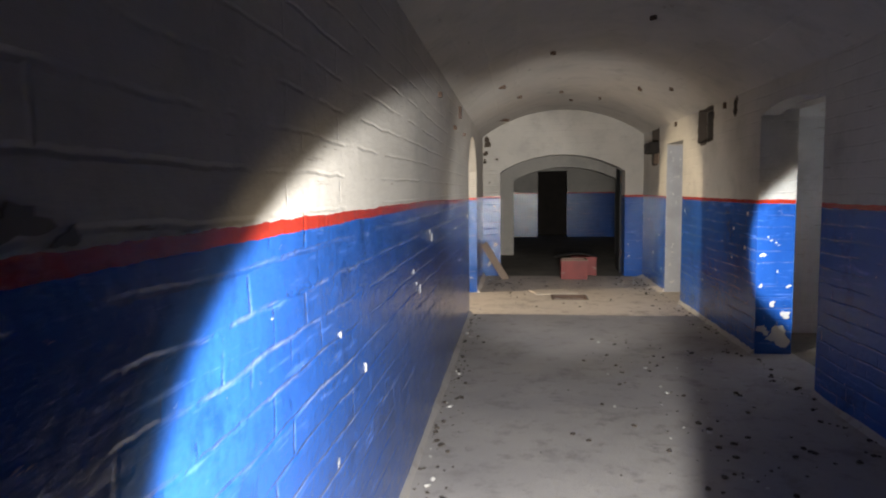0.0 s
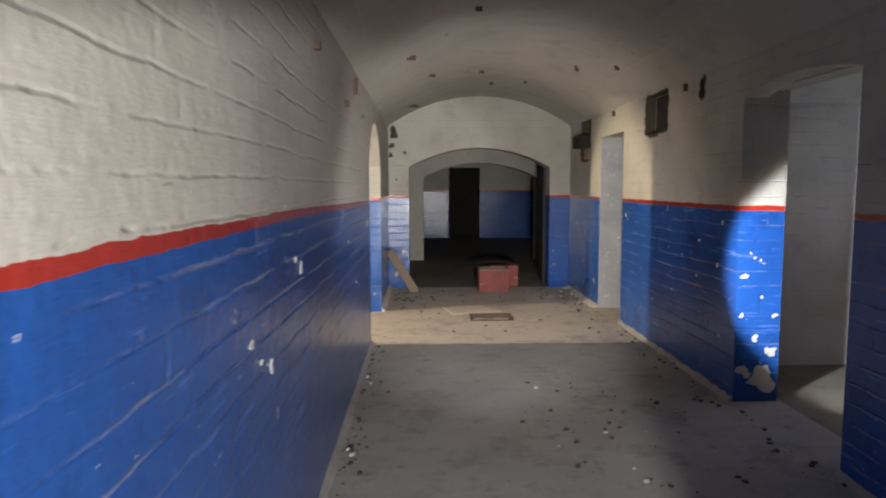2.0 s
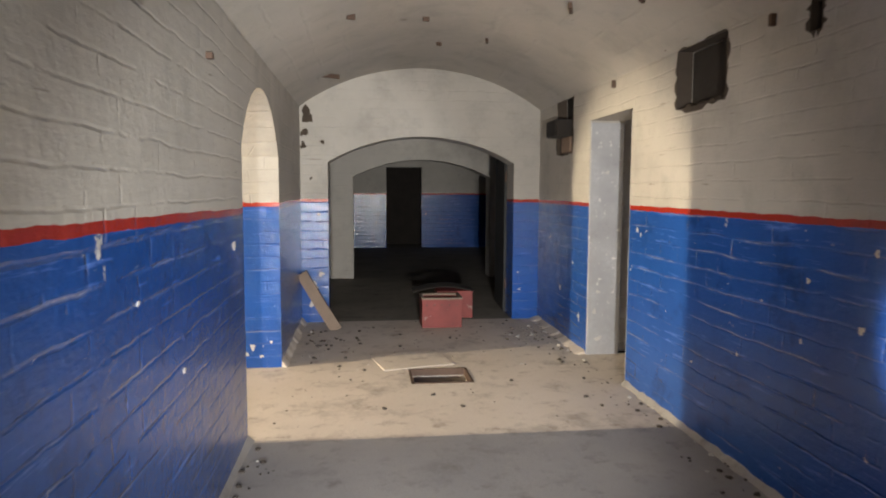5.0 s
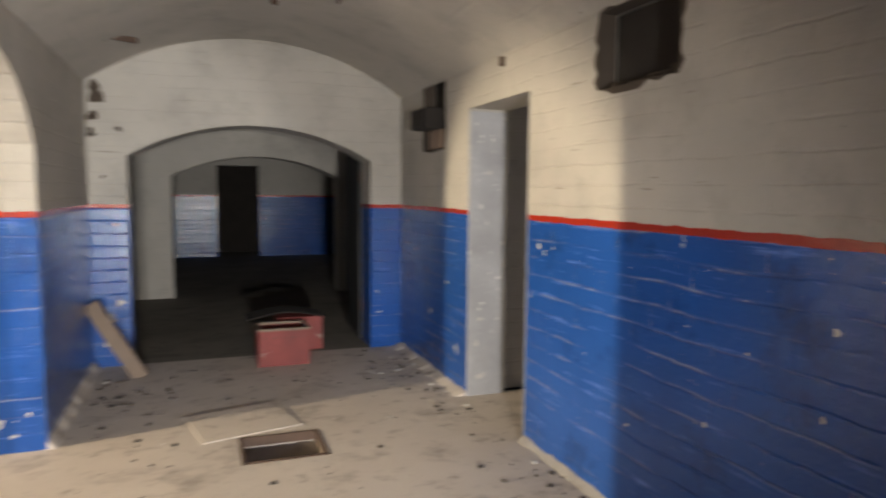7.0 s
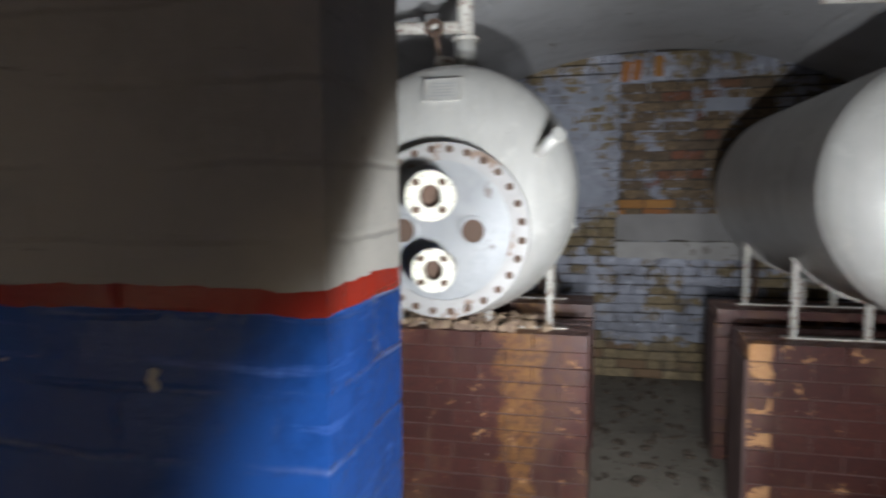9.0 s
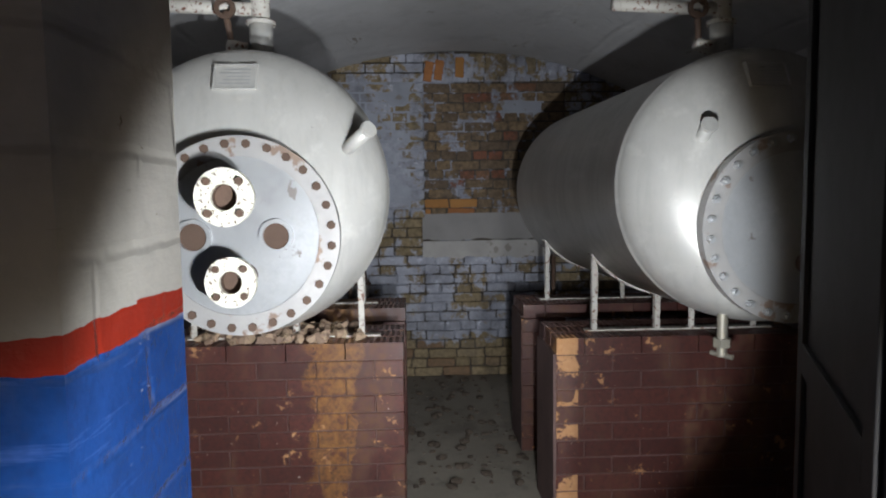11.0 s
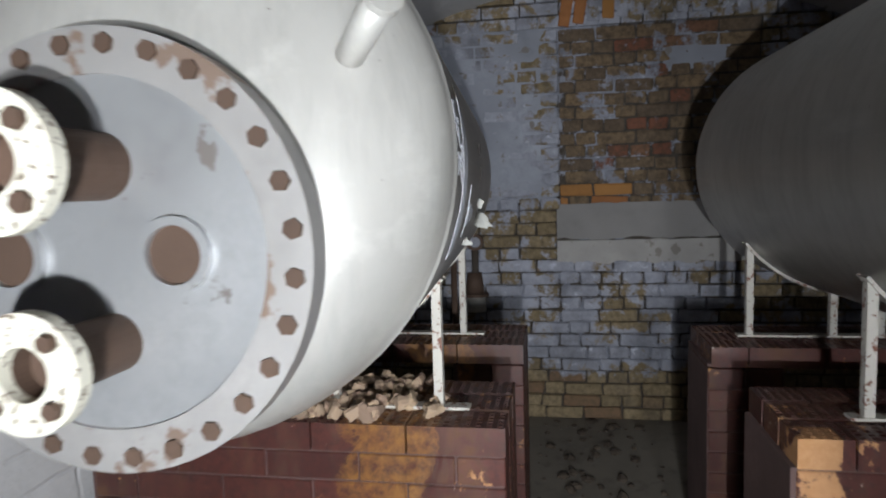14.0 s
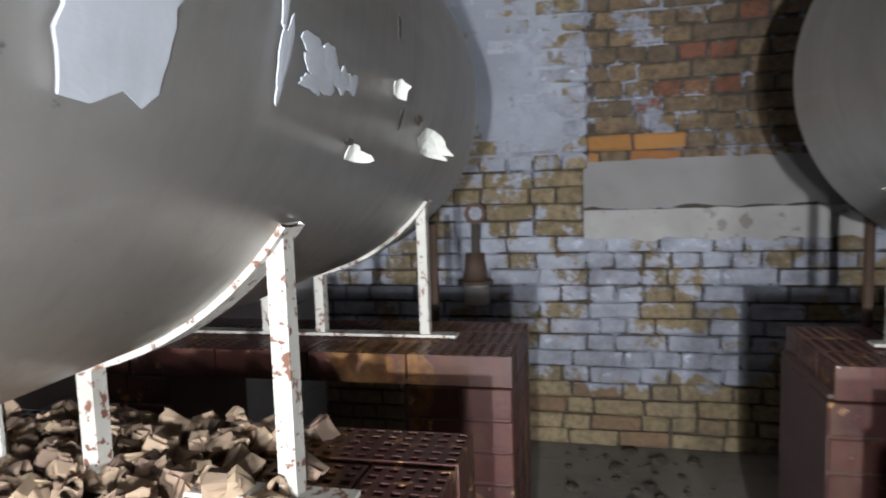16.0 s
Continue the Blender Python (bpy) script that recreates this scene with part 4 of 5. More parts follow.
for c in range(34):
    z = 0.077 * c + 0.04
    header = c % 2
    if NICHE[2] < z < NICHE[3]:
        runs = ((YW0 - 0.1, NICHE[0] - 0.008, False), (NICHE[0], NICHE[1], True), (NICHE[1] + 0.008, YW1 + 0.1, False))
    elif 0.97 < z <= NICHE[2]:
        runs = ((YW0 - 0.1, NICHE[0] - 0.008, False), (NICHE[1] + 0.03, YW1 + 0.1, False))
    else:
        runs = ((YW0 - 0.1, YW1 + 0.1, False),)
    for start, stop, red in runs:
        y = start - (rnd.uniform(0.0, 0.03) if start < YW0 else 0.0)
        while y < stop - 0.03:
            w = (0.115 if rnd.random() < 0.8 else 0.22) if header else (0.22 if rnd.random() < 0.85 else 0.115)
            cut = min(w, stop - y)
            yc = y + cut / 2
            x = XB + (0.022 if red else -0.002) + rnd.uniform(-0.004, 0.004)
            if 5.62 < yc < 6.90 and count < 300 and z < 2.42:
                kinds = (D_RED if red else D_PALE)[w]
                if red and w == 0.22 and (z < NICHE[2] + 0.10 and yc > 5.9):
                    kinds = D_ORANGE
                elif red and w == 0.22 and min(math.hypot(yc - 6.06, (z - 1.78) * 3), math.hypot(yc - 5.84, (z - 1.55) * 3)) < 0.14:
                    kinds = D_SCARLET
                o = new("brick", rnd.choice(kinds))
                o.parent = back
                o.location = (x, yc, z + rnd.uniform(-0.004, 0.004))
                o.scale = (1, cut / w, 1)
                o.rotation_euler = (rnd.uniform(-0.018, 0.018), 0, rnd.uniform(-0.015, 0.015))
                count += 1
            else:
                add_box(rest[red], x - 0.02, y, z - 0.032, x + 0.02, y + cut, z + 0.032)
            y += cut + 0.011
for red, bm in rest.items():
    o = part("brickwork", bm, M_REDBRICK if red else M_PALEBRICK, back)
    tagged(o, kind="stuff")


# soldier bricks over the bricked-up opening
for k in range(14):
    y = NICHE[1] - 0.04 - 0.083 * k
    z = 2.465 + 0.05 * (1 - ((y - 5.9) / 0.6) ** 2)
    o = new("brick", rnd.choice(D_ORANGE if k in (0, 1, 3) else D_PALE[0.22]))
    o.parent = back
    o.location = (XB - 0.010 + rnd.uniform(-0.003, 0.003), y, z)
    o.rotation_euler = (math.pi / 2 + (y - 5.9) * 0.25, 0, 0)
    o.scale = (1, 0.72, 1.04)


def skim(name, y0, y1, z0, z1, seed, mat, label, depth):
    """A thin uneven coat of limewash that fills the joints; the proudest bricks stand out of it."""
    bm = bmesh.new()
    ny, nz = int((y1 - y0) / 0.022), int((z1 - z0) / 0.022)
    grid = []
    for i in range(ny + 1):
        row = []
        for j in range(nz + 1):
            y, z = y0 + (y1 - y0) * i / ny, z0 + (z1 - z0) * j / nz
            rim = min(i, ny - i, j, nz - j) * 0.022
            n = noise.fractal(Vector((y * 3.1 + seed, z * 3.1, seed)), 0.9, 2.1, 5)
            m = noise.fractal(Vector((y * 14 + seed, z * 14, seed)), 0.9, 2.1, 4)
            row.append(bm.verts.new((XB - depth - 0.0050 * n - 0.0025 * m + 0.022 * max(0.0, 1 - rim / (0.10 + 0.06 * n)), y, z)))
        grid.append(row)
    for p, q in zip(grid, grid[1:]):
        for j in range(nz):
            bm.faces.new((p[j], p[j + 1], q[j + 1], q[j]))
    bmesh.ops.recalc_face_normals(bm, faces=bm.faces)
    bmesh.ops.solidify(bm, geom=bm.faces[:], thickness=0.004)
    tagged(mesh_object(name, bm, mat, True), label, "trim", "", "structure")


M_SKIM = plain_material("bluish_limewash", (0.33, 0.345, 0.40), 0.9, vary=0.38, scale=4, relief=0.35, spots=(0.20, 0.18, 0.17), spot_level=0.62, spot_scale=9)
skim("trim_skim_high", 6.50, 7.75, 1.36, 2.46, 3.0, M_SKIM, "bluish limewash coat over the old bricks", 0.0195)
skim("trim_skim_niche", 5.45, 5.92, 2.06, 2.37, 5.0, M_SKIM, "grey limewash smear on the bricked-up opening", -0.0035)


def render_band(name, z0, z1, proud, mat, label, seed):
    """A band of plaster trowelled over the bricks, with a wandering edge."""
    rnd = random.Random(seed)
    n = 26
    line = [(NICHE[0] + (NICHE[1] + 0.025 - NICHE[0]) * i / n, z0 + rnd.uniform(-0.010, 0.012)) for i in range(n + 1)]
    line += [(y, z1 + rnd.uniform(-0.004, 0.004)) for y, z in line[::-1]]
    bm = bmesh.new()
    front = [bm.verts.new((XB - proud, y, z)) for y, z in line]
    rear = [bm.verts.new((XB + 0.03, y, z)) for y, z in line]
    bm.faces.new(front)
    for i in range(len(line)):
        j = (i + 1) % len(line)
        bm.faces.new((front[i], front[j], rear[j], rear[i]))
    bmesh.ops.recalc_face_normals(bm, faces=bm.faces)
    tagged(mesh_object(name, bm, mat), label, "trim", "", "structure")


render_band("trim_niche_sill", 0.985, 1.122, 0.024, M_BAND, "pale lime plaster band under the bricked-up opening", 1)
render_band("trim_niche_panel", 1.130, 1.345, 0.014, M_CEMENT, "smooth grey cement panel under the bricked-up opening", 2)

# valve and pipe on the back wall
v = thing("wall_valve", "rusty elbow valve with a pale broken outlet on the back wall", "valve", (XB - 0.01, 7.0, 0.8))
part("pipe", washer(XB - 0.05, XB + 0.02, 7.005, 1.12, 0.035, 0.052, 28), M_RUST, v, "rusty pipe end")
part("pipe_bore", disc(XB - 0.02, XB - 0.01, 7.005, 1.12, 0.036, 24), M_LITTER, v)
part("riser", tube((XB - 0.04, 7.008, 0.88), (XB - 0.04, 7.006, 1.07), 0.022), M_LITTER, v, "", True)
part("body", tube((XB - 0.05, 7.01, 0.80), (XB - 0.05, 7.01, 0.93), 0.060, 0.045), M_RUST, v, "", True)
part("elbow", tube((XB - 0.05, 7.01, 0.87), (XB + 0.01, 7.01, 0.87), 0.04), M_RUST, v, "", True)
part("flange", tube((XB - 0.05, 7.01, 0.785), (XB - 0.05, 7.01, 0.802), 0.085, seg=12), M_RUST, v)
part("outlet", tube((XB - 0.05, 7.005, 0.785), (XB - 0.05, 7.005, 0.69), 0.055, 0.065), M_LIME, v, "pale broken outlet pipe", True)
for yy in (7.02, 5.60):
    p = thing("drop_pipe", "thin dark rusty pipe dropping behind the tank", "pipe", (7.3, yy, 0), bm=tube((0, 0, 0), (0, 0, 1.12), 0.016), mat=M_RUST, smooth=True)

# left-wall bracket stubs
b = thing("wall_bracket", "small plaster-covered pipe bracket on the white wall", "bracket", (5.21, YW1, 1.19))
part("plate", box(5.16, YW1 - 0.012, 1.15, 5.26, YW1 + 0.004, 1.23, 0.004), M_LIME, b)
part("pin", tube((5.10, YW1, 1.20), (5.10, YW1 - 0.06, 1.20), 0.014), M_RUST, b)

# ---- corridor things ----
# pit in the floor with its frame and cover
pit = tagged(new("floor_pit"), "open rectangular floor pit with a steel frame", "pit", "", "structure")
x0, y0, x1, y1 = HATCH
# the pit's shade is put into its near-black lining
part("lining", add_box(add_box(add_box(add_box(box(x0, y0, -0.62, x1, y1, -0.6), x0 - 0.04, y0, -0.62, x0, y1, -0.2), x1, y0, -0.62, x1 + 0.04, y1, -0.2), x0 - 0.04, y0 - 0.04, -0.62, x1 + 0.04, y0, -0.2), x0 - 0.04, y1, -0.62, x1 + 0.04, y1 + 0.04, -0.2), M_NEARBLACK, pit)
for a, b_, c, d in ((x0, y0, x0 + 0.02, y1), (x1 - 0.02, y0, x1, y1), (x0, y0, x1, y0 + 0.02), (x0, y1 - 0.02, x1, y1)):
    part("frame_bar", box(a, b_, -0.05, c, d, 0.006), M_RUST, pit)
lid = thing("pit_cover", "thin dusty steel cover plate lying beside the pit", "cover", (1.65, 10.5, 0.0))
bm = box(-0.31, -0.26, 0.0, 0.31, 0.26, 0.008, 0.002)
bm.transform(Matrix.Translation((1.68, 10.52, 0.004)) @ Matrix.Rotation(radians(14), 4, "Z") @ Matrix.Rotation(radians(0.8), 4, "X"))
part("plate", bm, M_DUST_LIT, lid)

crate = thing("red_crate", "open red-painted wooden crate, faded, on the dusty floor", "crate", (2.12, 12.05, 0))
cx0, cx1, cy0, cy1, ch = 1.90, 2.335, 11.87, 12.20, 0.33
part("front_panel", box(cx0, cy0, 0, cx1, cy0 + 0.018, ch - 0.02, 0.003), M_REDPAINT, crate)
part("back_panel", box(cx0, cy1 - 0.018, 0, cx1, cy1, ch - 0.02, 0.003), M_REDPAINT, crate)
part("side_panel", box(cx0, cy0 + 0.018, 0, cx0 + 0.018, cy1 - 0.018, ch - 0.02, 0.003), M_REDPAINT, crate)
part("side_panel", box(cx1 - 0.018, cy0 + 0.018, 0, cx1, cy1 - 0.018, ch - 0.02, 0.003), M_REDPAINT, crate)
part("base", box(cx0 + 0.018, cy0 + 0.018, 0, cx1 - 0.018, cy1 - 0.018, 0.02), M_WOOD, crate)
for a, b_, c, d in ((cx0 - 0.006, cy0 - 0.006, cx1 + 0.006, cy0 + 0.024), (cx0 - 0.006, cy1 - 0.024, cx1 + 0.006, cy1 + 0.006), (cx0 - 0.006, cy0 + 0.024, cx0 + 0.024, cy1 - 0.024), (cx1 - 0.024, cy0 + 0.024, cx1 + 0.006, cy1 - 0.024)):
    part("rim", box(a, b_, ch - 0.02, c, d, ch), M_WOOD, crate, "worn bare wood rim")
for k in range(5):
    part("bolt", tube((cx0 + 0.05 + k * 0.083, cy0 - 0.004, 0.25), (cx0 + 0.05 + k * 0.083, cy0, 0.25), 0.008, seg=8), M_RUST, crate)
box_two = thing("red_crate", "red-painted crate under a dark warped cover in the passage", "crate", (2.32, 12.55, 0))
part("body", box(2.12, 12.40, 0, 2.54, 12.70, 0.32, 0.004), M_REDPAINT, box_two)
bm = box(-0.36, -0.17, 0, 0.36, 0.17, 0.012, 0.003)
bmesh.ops.subdivide_edges(bm, edges=[e for e in bm.edges if abs(e.verts[0].co.x - e.verts[1].co.x) > 0.3], cuts=8)
for p in bm.verts:
    p.co.z += 0.05 * math.cos(p.co.x * 5.0) - 0.045
bm.transform(Matrix.Translation((2.20, 12.55, 0.365)))
part("cover", bm, M_NEARBLACK, box_two, "dark warped cover sheet")

board = thing("leaning_board", "warped grey-brown board leaning in the corner", "board", (0.8, 12.1, 0))
bm = box(-0.06, -0.012, 0, 0.06, 0.012, 0.72, 0.003)
bmesh.ops.subdivide_edges(bm, edges=[e for e in bm.edges if abs(e.verts[0].co.z - e.verts[1].co.z) > 0.3], cuts=8)
for p in bm.verts:
    p.co.y += 0.10 * (p.co.z / 0.72 - 0.5) ** 2
bm.transform(Matrix.Translation((0.98, 11.85, 0.0)) @ Matrix.Rotation(radians(-32), 4, "Y") @ Matrix.Rotation(radians(-12), 4, "X"))
part("plank", bm, M_WOOD, board)

leaf = thing("door_leaf", "black steel door leaf standing open in the dark vestibule", "door", (3.0, 12.70, 0))
bm = box(-0.02, 0.0, 0.012, 0.02, 0.85, 1.90, 0.003)
bm.transform(Matrix.Translation((2.985, 12.69, 0)) @ Matrix.Rotation(radians(-4), 4, "Z"))
part("panel", bm, M_RUBBER, leaf)
for z in (0.3, 1.6):
    part("hinge", tube((2.985, 12.682, z), (2.985, 12.682, z + 0.12), 0.014), M_RUST, leaf)

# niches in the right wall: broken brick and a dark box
# niche backs: the recess's shade is in their near-black colour
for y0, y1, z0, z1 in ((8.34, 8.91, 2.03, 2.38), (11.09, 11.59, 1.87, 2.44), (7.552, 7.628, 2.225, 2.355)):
    tagged(mesh_object("trim_niche_back", box(XR + 0.10, y0, z0, XR + 0.125, y1, z1), M_NEARBLACK), "bare masonry at the back of a broken niche, coloured dark for shade", "trim", "", "structure")
tagged(mesh_object("trim_niche_plaster", box(XR + 0.01, 11.20, 1.875, XR + 0.09, 11.50, 2.03, 0.01), M_CLAY), "broken brick showing in the niche", "trim", "", "structure")
jbox = thing("junction_box", "dark rusted electrical box hanging in a wall niche", "junction box", (XR, 11.4, 2.05))
part("case", box(XR - 0.12, 11.22, 2.03, XR + 0.08, 11.56, 2.20, 0.008), M_NEARBLACK, jbox)
part("lid", box(XR - 0.135, 11.23, 2.04, XR - 0.122, 11.55, 2.19, 0.004), M_NEARBLACK, jbox)
# store doorway lining
for name, y0, y1 in (("trim_jamb_far", Y_STORE[1] - 0.022, Y_STORE[1] - 0.002), ("trim_jamb_near", Y_STORE[0] + 0.002, Y_STORE[0] + 0.022)):
    tagged(mesh_object(name, box(XR + 0.004, y0, 0.0, XI - 0.01, y1, 2.10, 0.003), M_JAMB), "grey-painted plaster door reveal with white chips", "trim", "", "structure")

# skirting fillets of pale cement along the walls
for name, xa, xb, y0, y1 in (("baseboard_left", XL, XL + 0.035, -3.0, Y_OPEN[0]), ("baseboard_right", XR, XR - 0.035, Y_DOOR[1], Y_STORE[0]), ("baseboard_near", XR, XR - 0.035, -3.0, Y_DOOR[0]), ("baseboard_end", XR, XR - 0.10, Y_STORE[1], YE), ("baseboard_far", XL, XL + 0.05, Y_OPEN[1], YE)):
    bm = bmesh.new()
    n = 40
    rnd = random.Random(len(name))
    rows = []
    for i in range(n + 1):
        y = y0 + (y1 - y0) * i / n
        k = rnd.uniform(0.7, 1.2)
        rows.append([bm.verts.new(p) for p in ((xa, y, 0.0), (xa + (xb - xa) * k, y, 0.0), (xa, y, (0.035 if xb - xa < 0.04 else 0.06) * k))])
    for p, q in zip(rows, rows[1:]):
        for j in range(3):
            bm.faces.new((p[j], p[(j + 1) % 3], q[(j + 1) % 3], q[j]))
    bm.faces.new(rows[0])
    bm.faces.new(rows[-1][::-1])
    bmesh.ops.recalc_face_normals(bm, faces=bm.faces)
    # the two junction fillets take the floor's daylight-lightened colour
    tagged(mesh_object(name, bm, M_DUST_LIT if name in ("baseboard_end", "baseboard_far") else M_FLOOR), "crumbling pale cement fillet at the foot of the wall", "baseboard", "", "structure")

# litter and crumbs on the floors
D_CRUMB = []
for k in range(5):
    rnd = random.Random(40 + k)
    bm = bmesh.new()
    bmesh.ops.create_icosphere(bm, subdivisions=1, radius=1.0)
    for p in bm.verts:
        p.co = Vector((p.co.x * rnd.uniform(0.7, 1.5), p.co.y * rnd.uniform(0.6, 1.2), p.co.z * rnd.uniform(0.3, 0.6)))
    data = bpy.data.meshes.new("crumb")
    bm.to_mesh(data)
    bm.free()
    D_CRUMB.append(data)
rnd = random.Random(77)
crumbs = {M_LITTER: bmesh.new(), M_LIME: bmesh.new()}
for k in range(760):
    zone = k % 4
    if zone == 0:
        x, y = rnd.gauss(2.3, 0.35), rnd.uniform(2.5, 7.5)
    elif zone == 1:
        x, y = XR - abs(rnd.gauss(0, 0.12)) - 0.03, rnd.uniform(1.0, 12.0)
    elif zone == 2:
        x, y = XL + abs(rnd.gauss(0, 0.08)) + 0.04, rnd.uniform(1.0, 8.6)
    else:
        x, y = rnd.choice((rnd.uniform(0.7, 3.2), 3.15 - abs(rnd.gauss(0, 0.25)), 0.70 + abs(rnd.gauss(0, 0.25)))), rnd.choice((rnd.uniform(8.9, 12.2), rnd.gauss(11.3, 0.4)))
    if HATCH[0] - 0.05 < x < HATCH[2] + 0.05 and HATCH[1] - 0.05 < y < HATCH[3] + 0.05 or not XL + 0.03 < x < XR - 0.03 or y > 12.25:
        continue
    r = rnd.choice((0.006, 0.009, 0.012, 0.02))
    bm = crumbs[M_LITTER if rnd.random() < 0.87 else M_LIME]
    n = len(bm.verts)
    bm.from_mesh(rnd.choice(D_CRUMB))
    bm.verts.ensure_lookup_table()
    m = Matrix.Translation((x, y, r * 0.25)) @ Matrix.Rotation(rnd.uniform(0, 6.28), 4, "Z") @ Matrix.Diagonal((r, r, r, 1))
    for p in bm.verts[n:]:
        p.co = m @ p.co
for mat, bm in crumbs.items():
    thing("floor_litter", "dark crumbs and litter strewn on the floor" if mat is M_LITTER else "white plaster crumbs strewn on the floor", "litter", kind="stuff", bm=bm, mat=mat)
rubble = bmesh.new()
for k in range(160):
    x, y = rnd.uniform(6.0, 8.05), rnd.uniform(5.95, 6.62)
    r = rnd.choice((0.008, 0.012, 0.02, 0.035))
    n = len(rubble.verts)
    rubble.from_mesh(rnd.choice(D_CRUMB))
    rubble.verts.ensure_lookup_table()
    m = Matrix.Translation((x, y, r * 0.25)) @ Matrix.Rotation(rnd.uniform(0, 6.28), 4, "Z") @ Matrix.Diagonal((r, r, r, 1))
    for p in rubble.verts[n:]:
        p.co = m @ p.co
thing("floor_rubble", "grey-brown rubble and mortar crumbs on the earthy floor", "rubble", kind="stuff", bm=rubble, mat=M_BROKEN)



def blob(rnd, u, z, r, n=22, tall=1.2):
    """An irregular chipped outline: a few lobes drawn out along a chance direction."""
    lean, long = rnd.uniform(-0.6, 0.6), rnd.uniform(1.1, 1.9)
    p1, p2 = rnd.uniform(0, 6.28), rnd.uniform(0, 6.28)
    out = []
    for i in range(n):
        k = 6.283 * i / n
        q = r * 0.85 * (0.62 + 0.20 * math.sin(2 * k + p1) + 0.16 * math.sin(3 * k + p2) + rnd.uniform(-0.10, 0.22))
        a, c = q * long * math.cos(k), q * tall * math.sin(k)
        out.append((u + a * math.cos(lean) - c * math.sin(lean), z + a * math.sin(lean) + c * math.cos(lean)))
    return out


def patch(outline, place, mat, label, name="trim_peeled_patch"):
    """A thin irregular scab on a wall; place(u, z, depth) gives its points."""
    bm = bmesh.new()
    n = len(outline)
    front, rear = ([bm.verts.new(place(u, z, d)) for u, z in outline] for d in (0.003, -0.01))
    bm.faces.new(front)
    for i in range(n):
        bm.faces.new((front[i], front[(i + 1) % n], rear[(i + 1) % n], rear[i]))
    bmesh.ops.recalc_face_normals(bm, faces=bm.faces)
    tagged(mesh_object(name, bm, mat), label, "trim", "", "structure")


# bare plaster at the foot of the tank room jamb, on the dado and round the doors
rnd = random.Random(3)
for x, z, r in ((3.36, 0.22, 0.055), (3.49, 0.16, 0.11), (3.55, 0.36, 0.04), (3.43, 0.46, 0.032), (3.34, 0.90, 0.026), (3.38, 1.06, 0.010), (3.41, 1.03, 0.012), (3.45, 1.01, 0.010), (3.33, 0.62, 0.018), (3.57, 0.62, 0.02), (3.47, 0.75, 0.012)):
    outline = [(min(max(u, XR + 0.005), XI - 0.01), max(w, 0.004)) for u, w in blob(rnd, x, z, r)]
    patch(outline, lambda u, w, d: (u, Y_DOOR[1] - d, w), M_LIME, "bare plaster where blue paint has peeled off the jamb")
for y, z, r in ((5.13, 1.19, 0.03), (5.02, 1.24, 0.018), (4.55, 0.93, 0.03), (4.30, 1.06, 0.02), (4.42, 0.98, 0.012), (6.9, 1.15, 0.012), (7.4, 0.8, 0.015), (3.1, 0.85, 0.02), (2.2, 0.55, 0.03), (8.45, 1.20, 0.035), (2.75, 1.05, 0.012)):
    patch(blob(rnd, y, z, r, 14), lambda u, w, d: (XL + d, u, w), M_LIME, "chip of bare plaster in the blue dado")
for y, z, r in ((7.15, 1.26, 0.018), (7.55, 1.10, 0.014), (7.21, 0.94, 0.02), (7.58, 0.81, 0.012), (9.48, 1.21, 0.02), (8.1, 0.62, 0.012), (7.9, 0.95, 0.008), (8.6, 0.45, 0.012), (11.0, 0.8, 0.02), (11.4, 0.5, 0.025), (11.8, 1.0, 0.015)):
    patch(blob(rnd, y, z, r, 14), lambda u, w, d: (XR - d, u, w), M_LIME, "chip of bare plaster in the blue dado")
for x, z, r in ((0.35, 0.18, 0.03), (0.42, 0.10, 0.02), (0.30, 0.12, 0.02), (0.50, 0.22, 0.015)):
    patch(blob(rnd, x, z, r, 14), lambda u, w, d: (u, Y_OPEN[1] - d, w), M_LIME, "chip of bare plaster in the blue dado")
for x, z, r in ((3.36, 0.40, 0.025), (3.39, 0.58, 0.018), (3.45, 1.66, 0.02), (3.40, 0.15, 0.03)):
    patch(blob(rnd, x, z, r, 14), lambda u, w, d: (u, Y_STORE[1] - 0.022 - d, w), M_LIME, "chip of white plaster on the grey door reveal")


for x, z, r in ((0.66, 2.30, 0.085), (0.63, 2.12, 0.05), (0.62, 1.98, 0.035), (0.83, 2.02, 0.022), (0.70, 1.62, 0.018)):
    outline = [(max(u, XL + 0.004), w) for u, w in blob(rnd, x, z, r, 18, 1.5)]
    patch(outline, lambda u, w, d: (u, YE - d, w), M_BROKEN, "broken brown plaster in the corner of the end wall", "trim_broken_corner")
for x, z, r in ((0.73, 0.42, 0.05), (0.80, 0.55, 0.035), (0.70, 0.22, 0.04), (0.78, 1.22, 0.02), (3.05, 0.55, 0.012), (3.07, 0.35, 0.014)):
    outline = [(min(u, 0.88) if x < 2 else max(u, 3.0), max(w, 0.004)) for u, w in blob(rnd, x, z, r, 14)]
    patch(outline, lambda u, w, d: (u, YE - d, w), M_LIME, "chip of bare plaster in the blue dado")


for y, z, r in ((1.38, 1.475, 0.055), (1.30, 1.49, 0.05), (1.47, 1.455, 0.03), (1.22, 1.50, 0.045)):
    patch(blob(rnd, y, z, r, 18, 0.7), lambda u, w, d: (XL + d, u, w), M_MORTAR, "grey patch where limewash has fallen off", "trim_fallen_limewash")


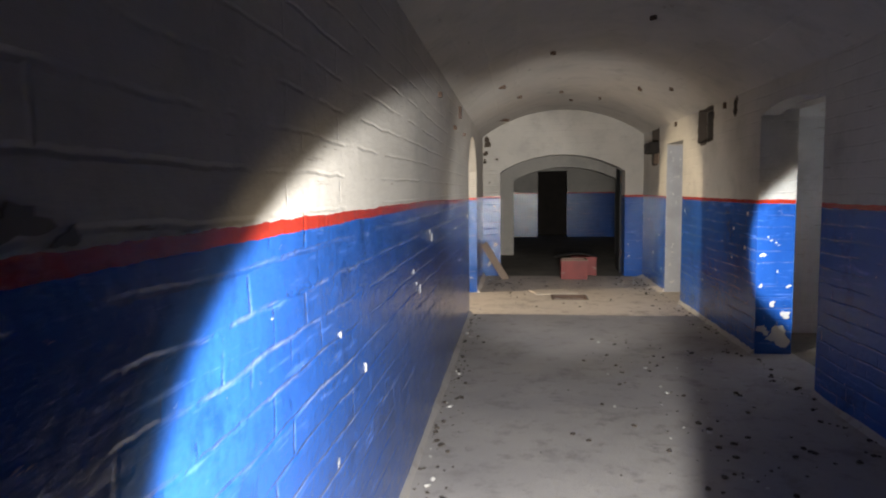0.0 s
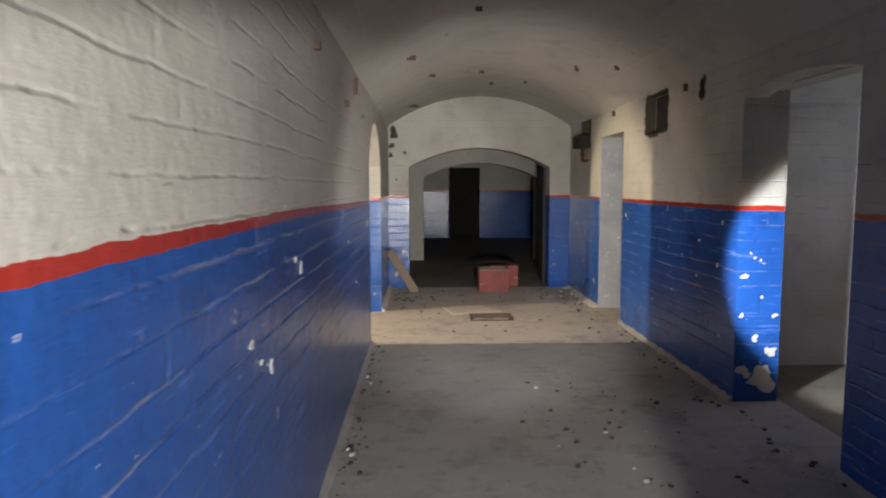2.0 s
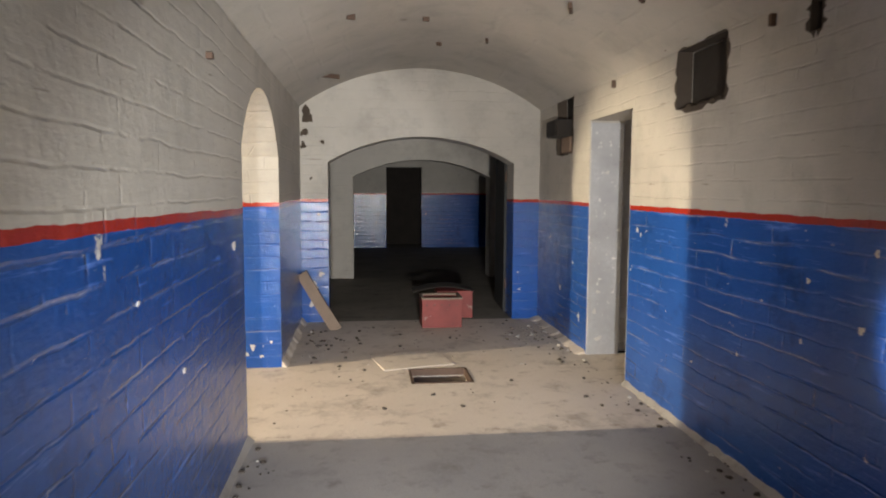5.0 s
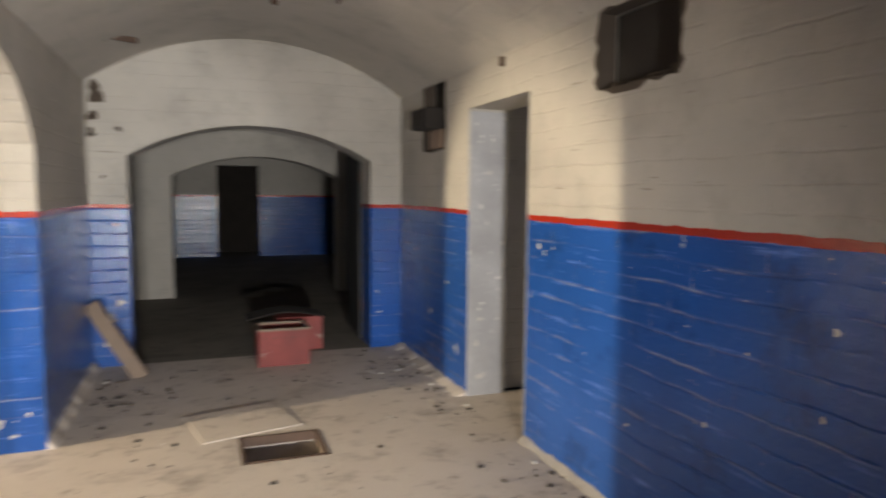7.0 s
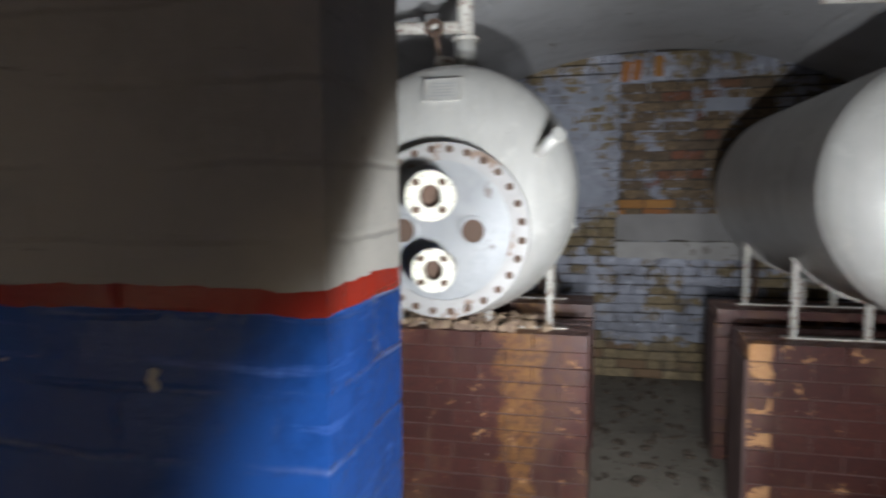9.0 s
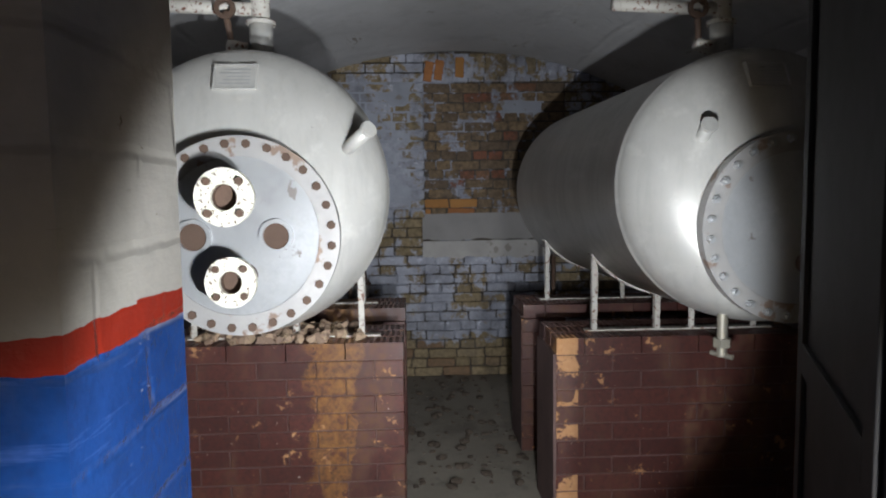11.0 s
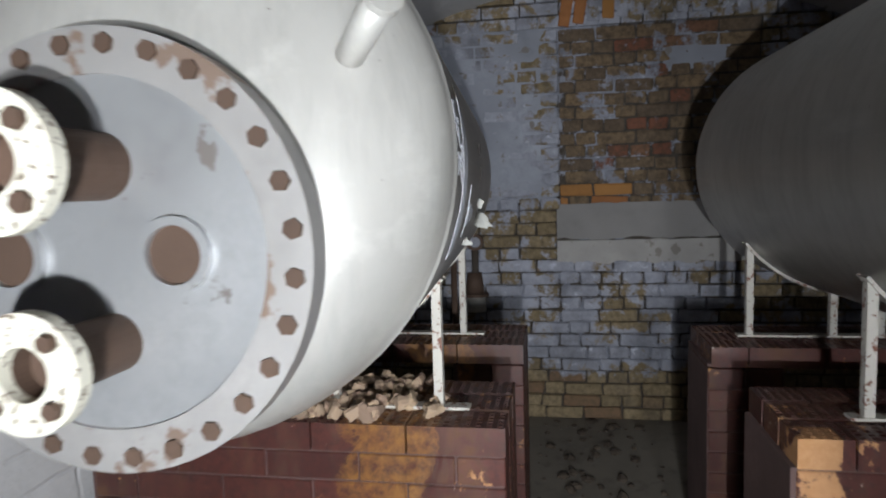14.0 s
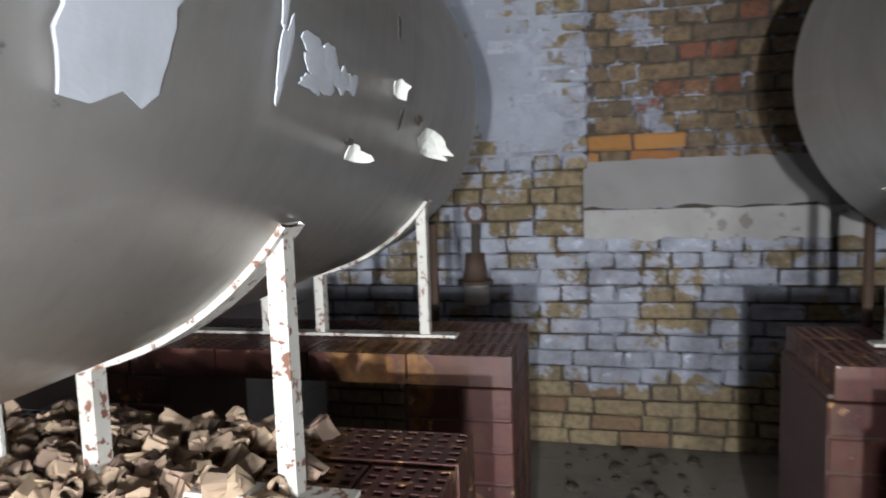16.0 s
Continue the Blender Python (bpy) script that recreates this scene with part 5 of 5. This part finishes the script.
def ragged(y0, y1, z0, z1, seed):
    """The broken brown edge round a niche in the right wall."""
    rnd = random.Random(seed)
    inner, outer = [], []
    per = 9
    for (ya, za), (yb, zb), (oy, oz) in (((y0, z0), (y1, z0), (0, -1)), ((y1, z0), (y1, z1), (1, 0)), ((y1, z1), (y0, z1), (0, 1)), ((y0, z1), (y0, z0), (-1, 0))):
        for i in range(per):
            k = i / per
            y, z = ya + (yb - ya) * k, za + (zb - za) * k
            g = rnd.choice((0.004, 0.010, 0.02, 0.035))
            inner.append((y, z))
            outer.append((y + oy * g, z + oz * g))
    bm = bmesh.new()
    a = [bm.verts.new((XR - 0.002, y, z)) for y, z in inner]
    o = [bm.verts.new((XR - 0.002, y, z)) for y, z in outer]
    r = [bm.verts.new((XR + 0.10, y, z)) for y, z in inner]
    e = [bm.verts.new((XR + 0.004, y, z)) for y, z in outer]
    n = len(a)
    for i in range(n):
        j = (i + 1) % n
        bm.faces.new((a[i], a[j], o[j], o[i]))
        bm.faces.new((a[i], r[i], r[j], a[j]))
        bm.faces.new((o[i], o[j], e[j], e[i]))
    bmesh.ops.recalc_face_normals(bm, faces=bm.faces)
    tagged(mesh_object("trim_niche_edge", bm, M_BROKEN), "ragged broken masonry edge of a wall niche", "trim", "", "structure")


ragged(8.332, 8.918, 2.022, 2.388, 1)
ragged(11.082, 11.598, 1.862, 2.448, 2)
ragged(7.552, 7.628, 2.222, 2.358, 3)
rnd = random.Random(9)
for k in range(7):
    y = 8.40 + 0.075 * k
    h = rnd.choice((0.012, 0.02, 0.03, 0.05))
    o = thing("brick_fragment", "broken brown brick end in the wall niche", "rubble", (XR + 0.07, y, 2.022 + h / 2), "broken bricks in the niche", bm=box(-0.03, -0.035, -h / 2, 0.03, 0.035, h / 2, 0.006), mat=M_BROKEN)

# rusty stubs and hooks in the vault and high on the walls
under = arch(XL, XR, 2.40, 2.84)
for x, y, long, turn in ((2.66, 9.2, 0.16, 70), (1.77, 10.05, 0.05, 10), (1.97, 10.95, 0.05, 40), (2.35, 10.6, 0.07, 80), (1.2, 9.6, 0.06, 20), (1.0, 8.2, 0.08, 0), (2.9, 8.6, 0.06, 50), (1.5, 7.2, 0.05, 30), (2.2, 6.1, 0.06, 120), (0.95, 11.5, 0.22, 30)):
    bm = box(-long / 2, -0.012, -0.03, long / 2, 0.012, 0.012, 0.004)
    bm.transform(Matrix.Rotation(radians(turn), 4, "Z"))
    thing("ceiling_hook", "short rusty iron stub stuck in the vault", "hook", (x, y, under(x) - 0.002), "rusty stubs in the vault", bm=bm, mat=M_RUST)
for y, z, h in ((7.38, 2.27, 0.12), (6.8, 2.07, 0.04), (7.92, 2.10, 0.03), (5.6, 2.2, 0.04)):
    thing("wall_stub", "short rusty iron stub in the white wall", "hook", (XL + 0.01, y, z), "rusty stubs in the wall", bm=box(-0.02, -0.018, -h / 2, 0.02, 0.018, h / 2, 0.004), mat=M_RUST)
for y, z in ((9.05, 2.45), (7.9, 2.34), (10.0, 2.35)):
    thing("wall_stub", "short rusty iron stub in the white wall", "hook", (XR - 0.01, y, z), "rusty stubs in the wall", bm=box(-0.02, -0.012, -0.03, 0.02, 0.012, 0.03, 0.004), mat=M_RUST)
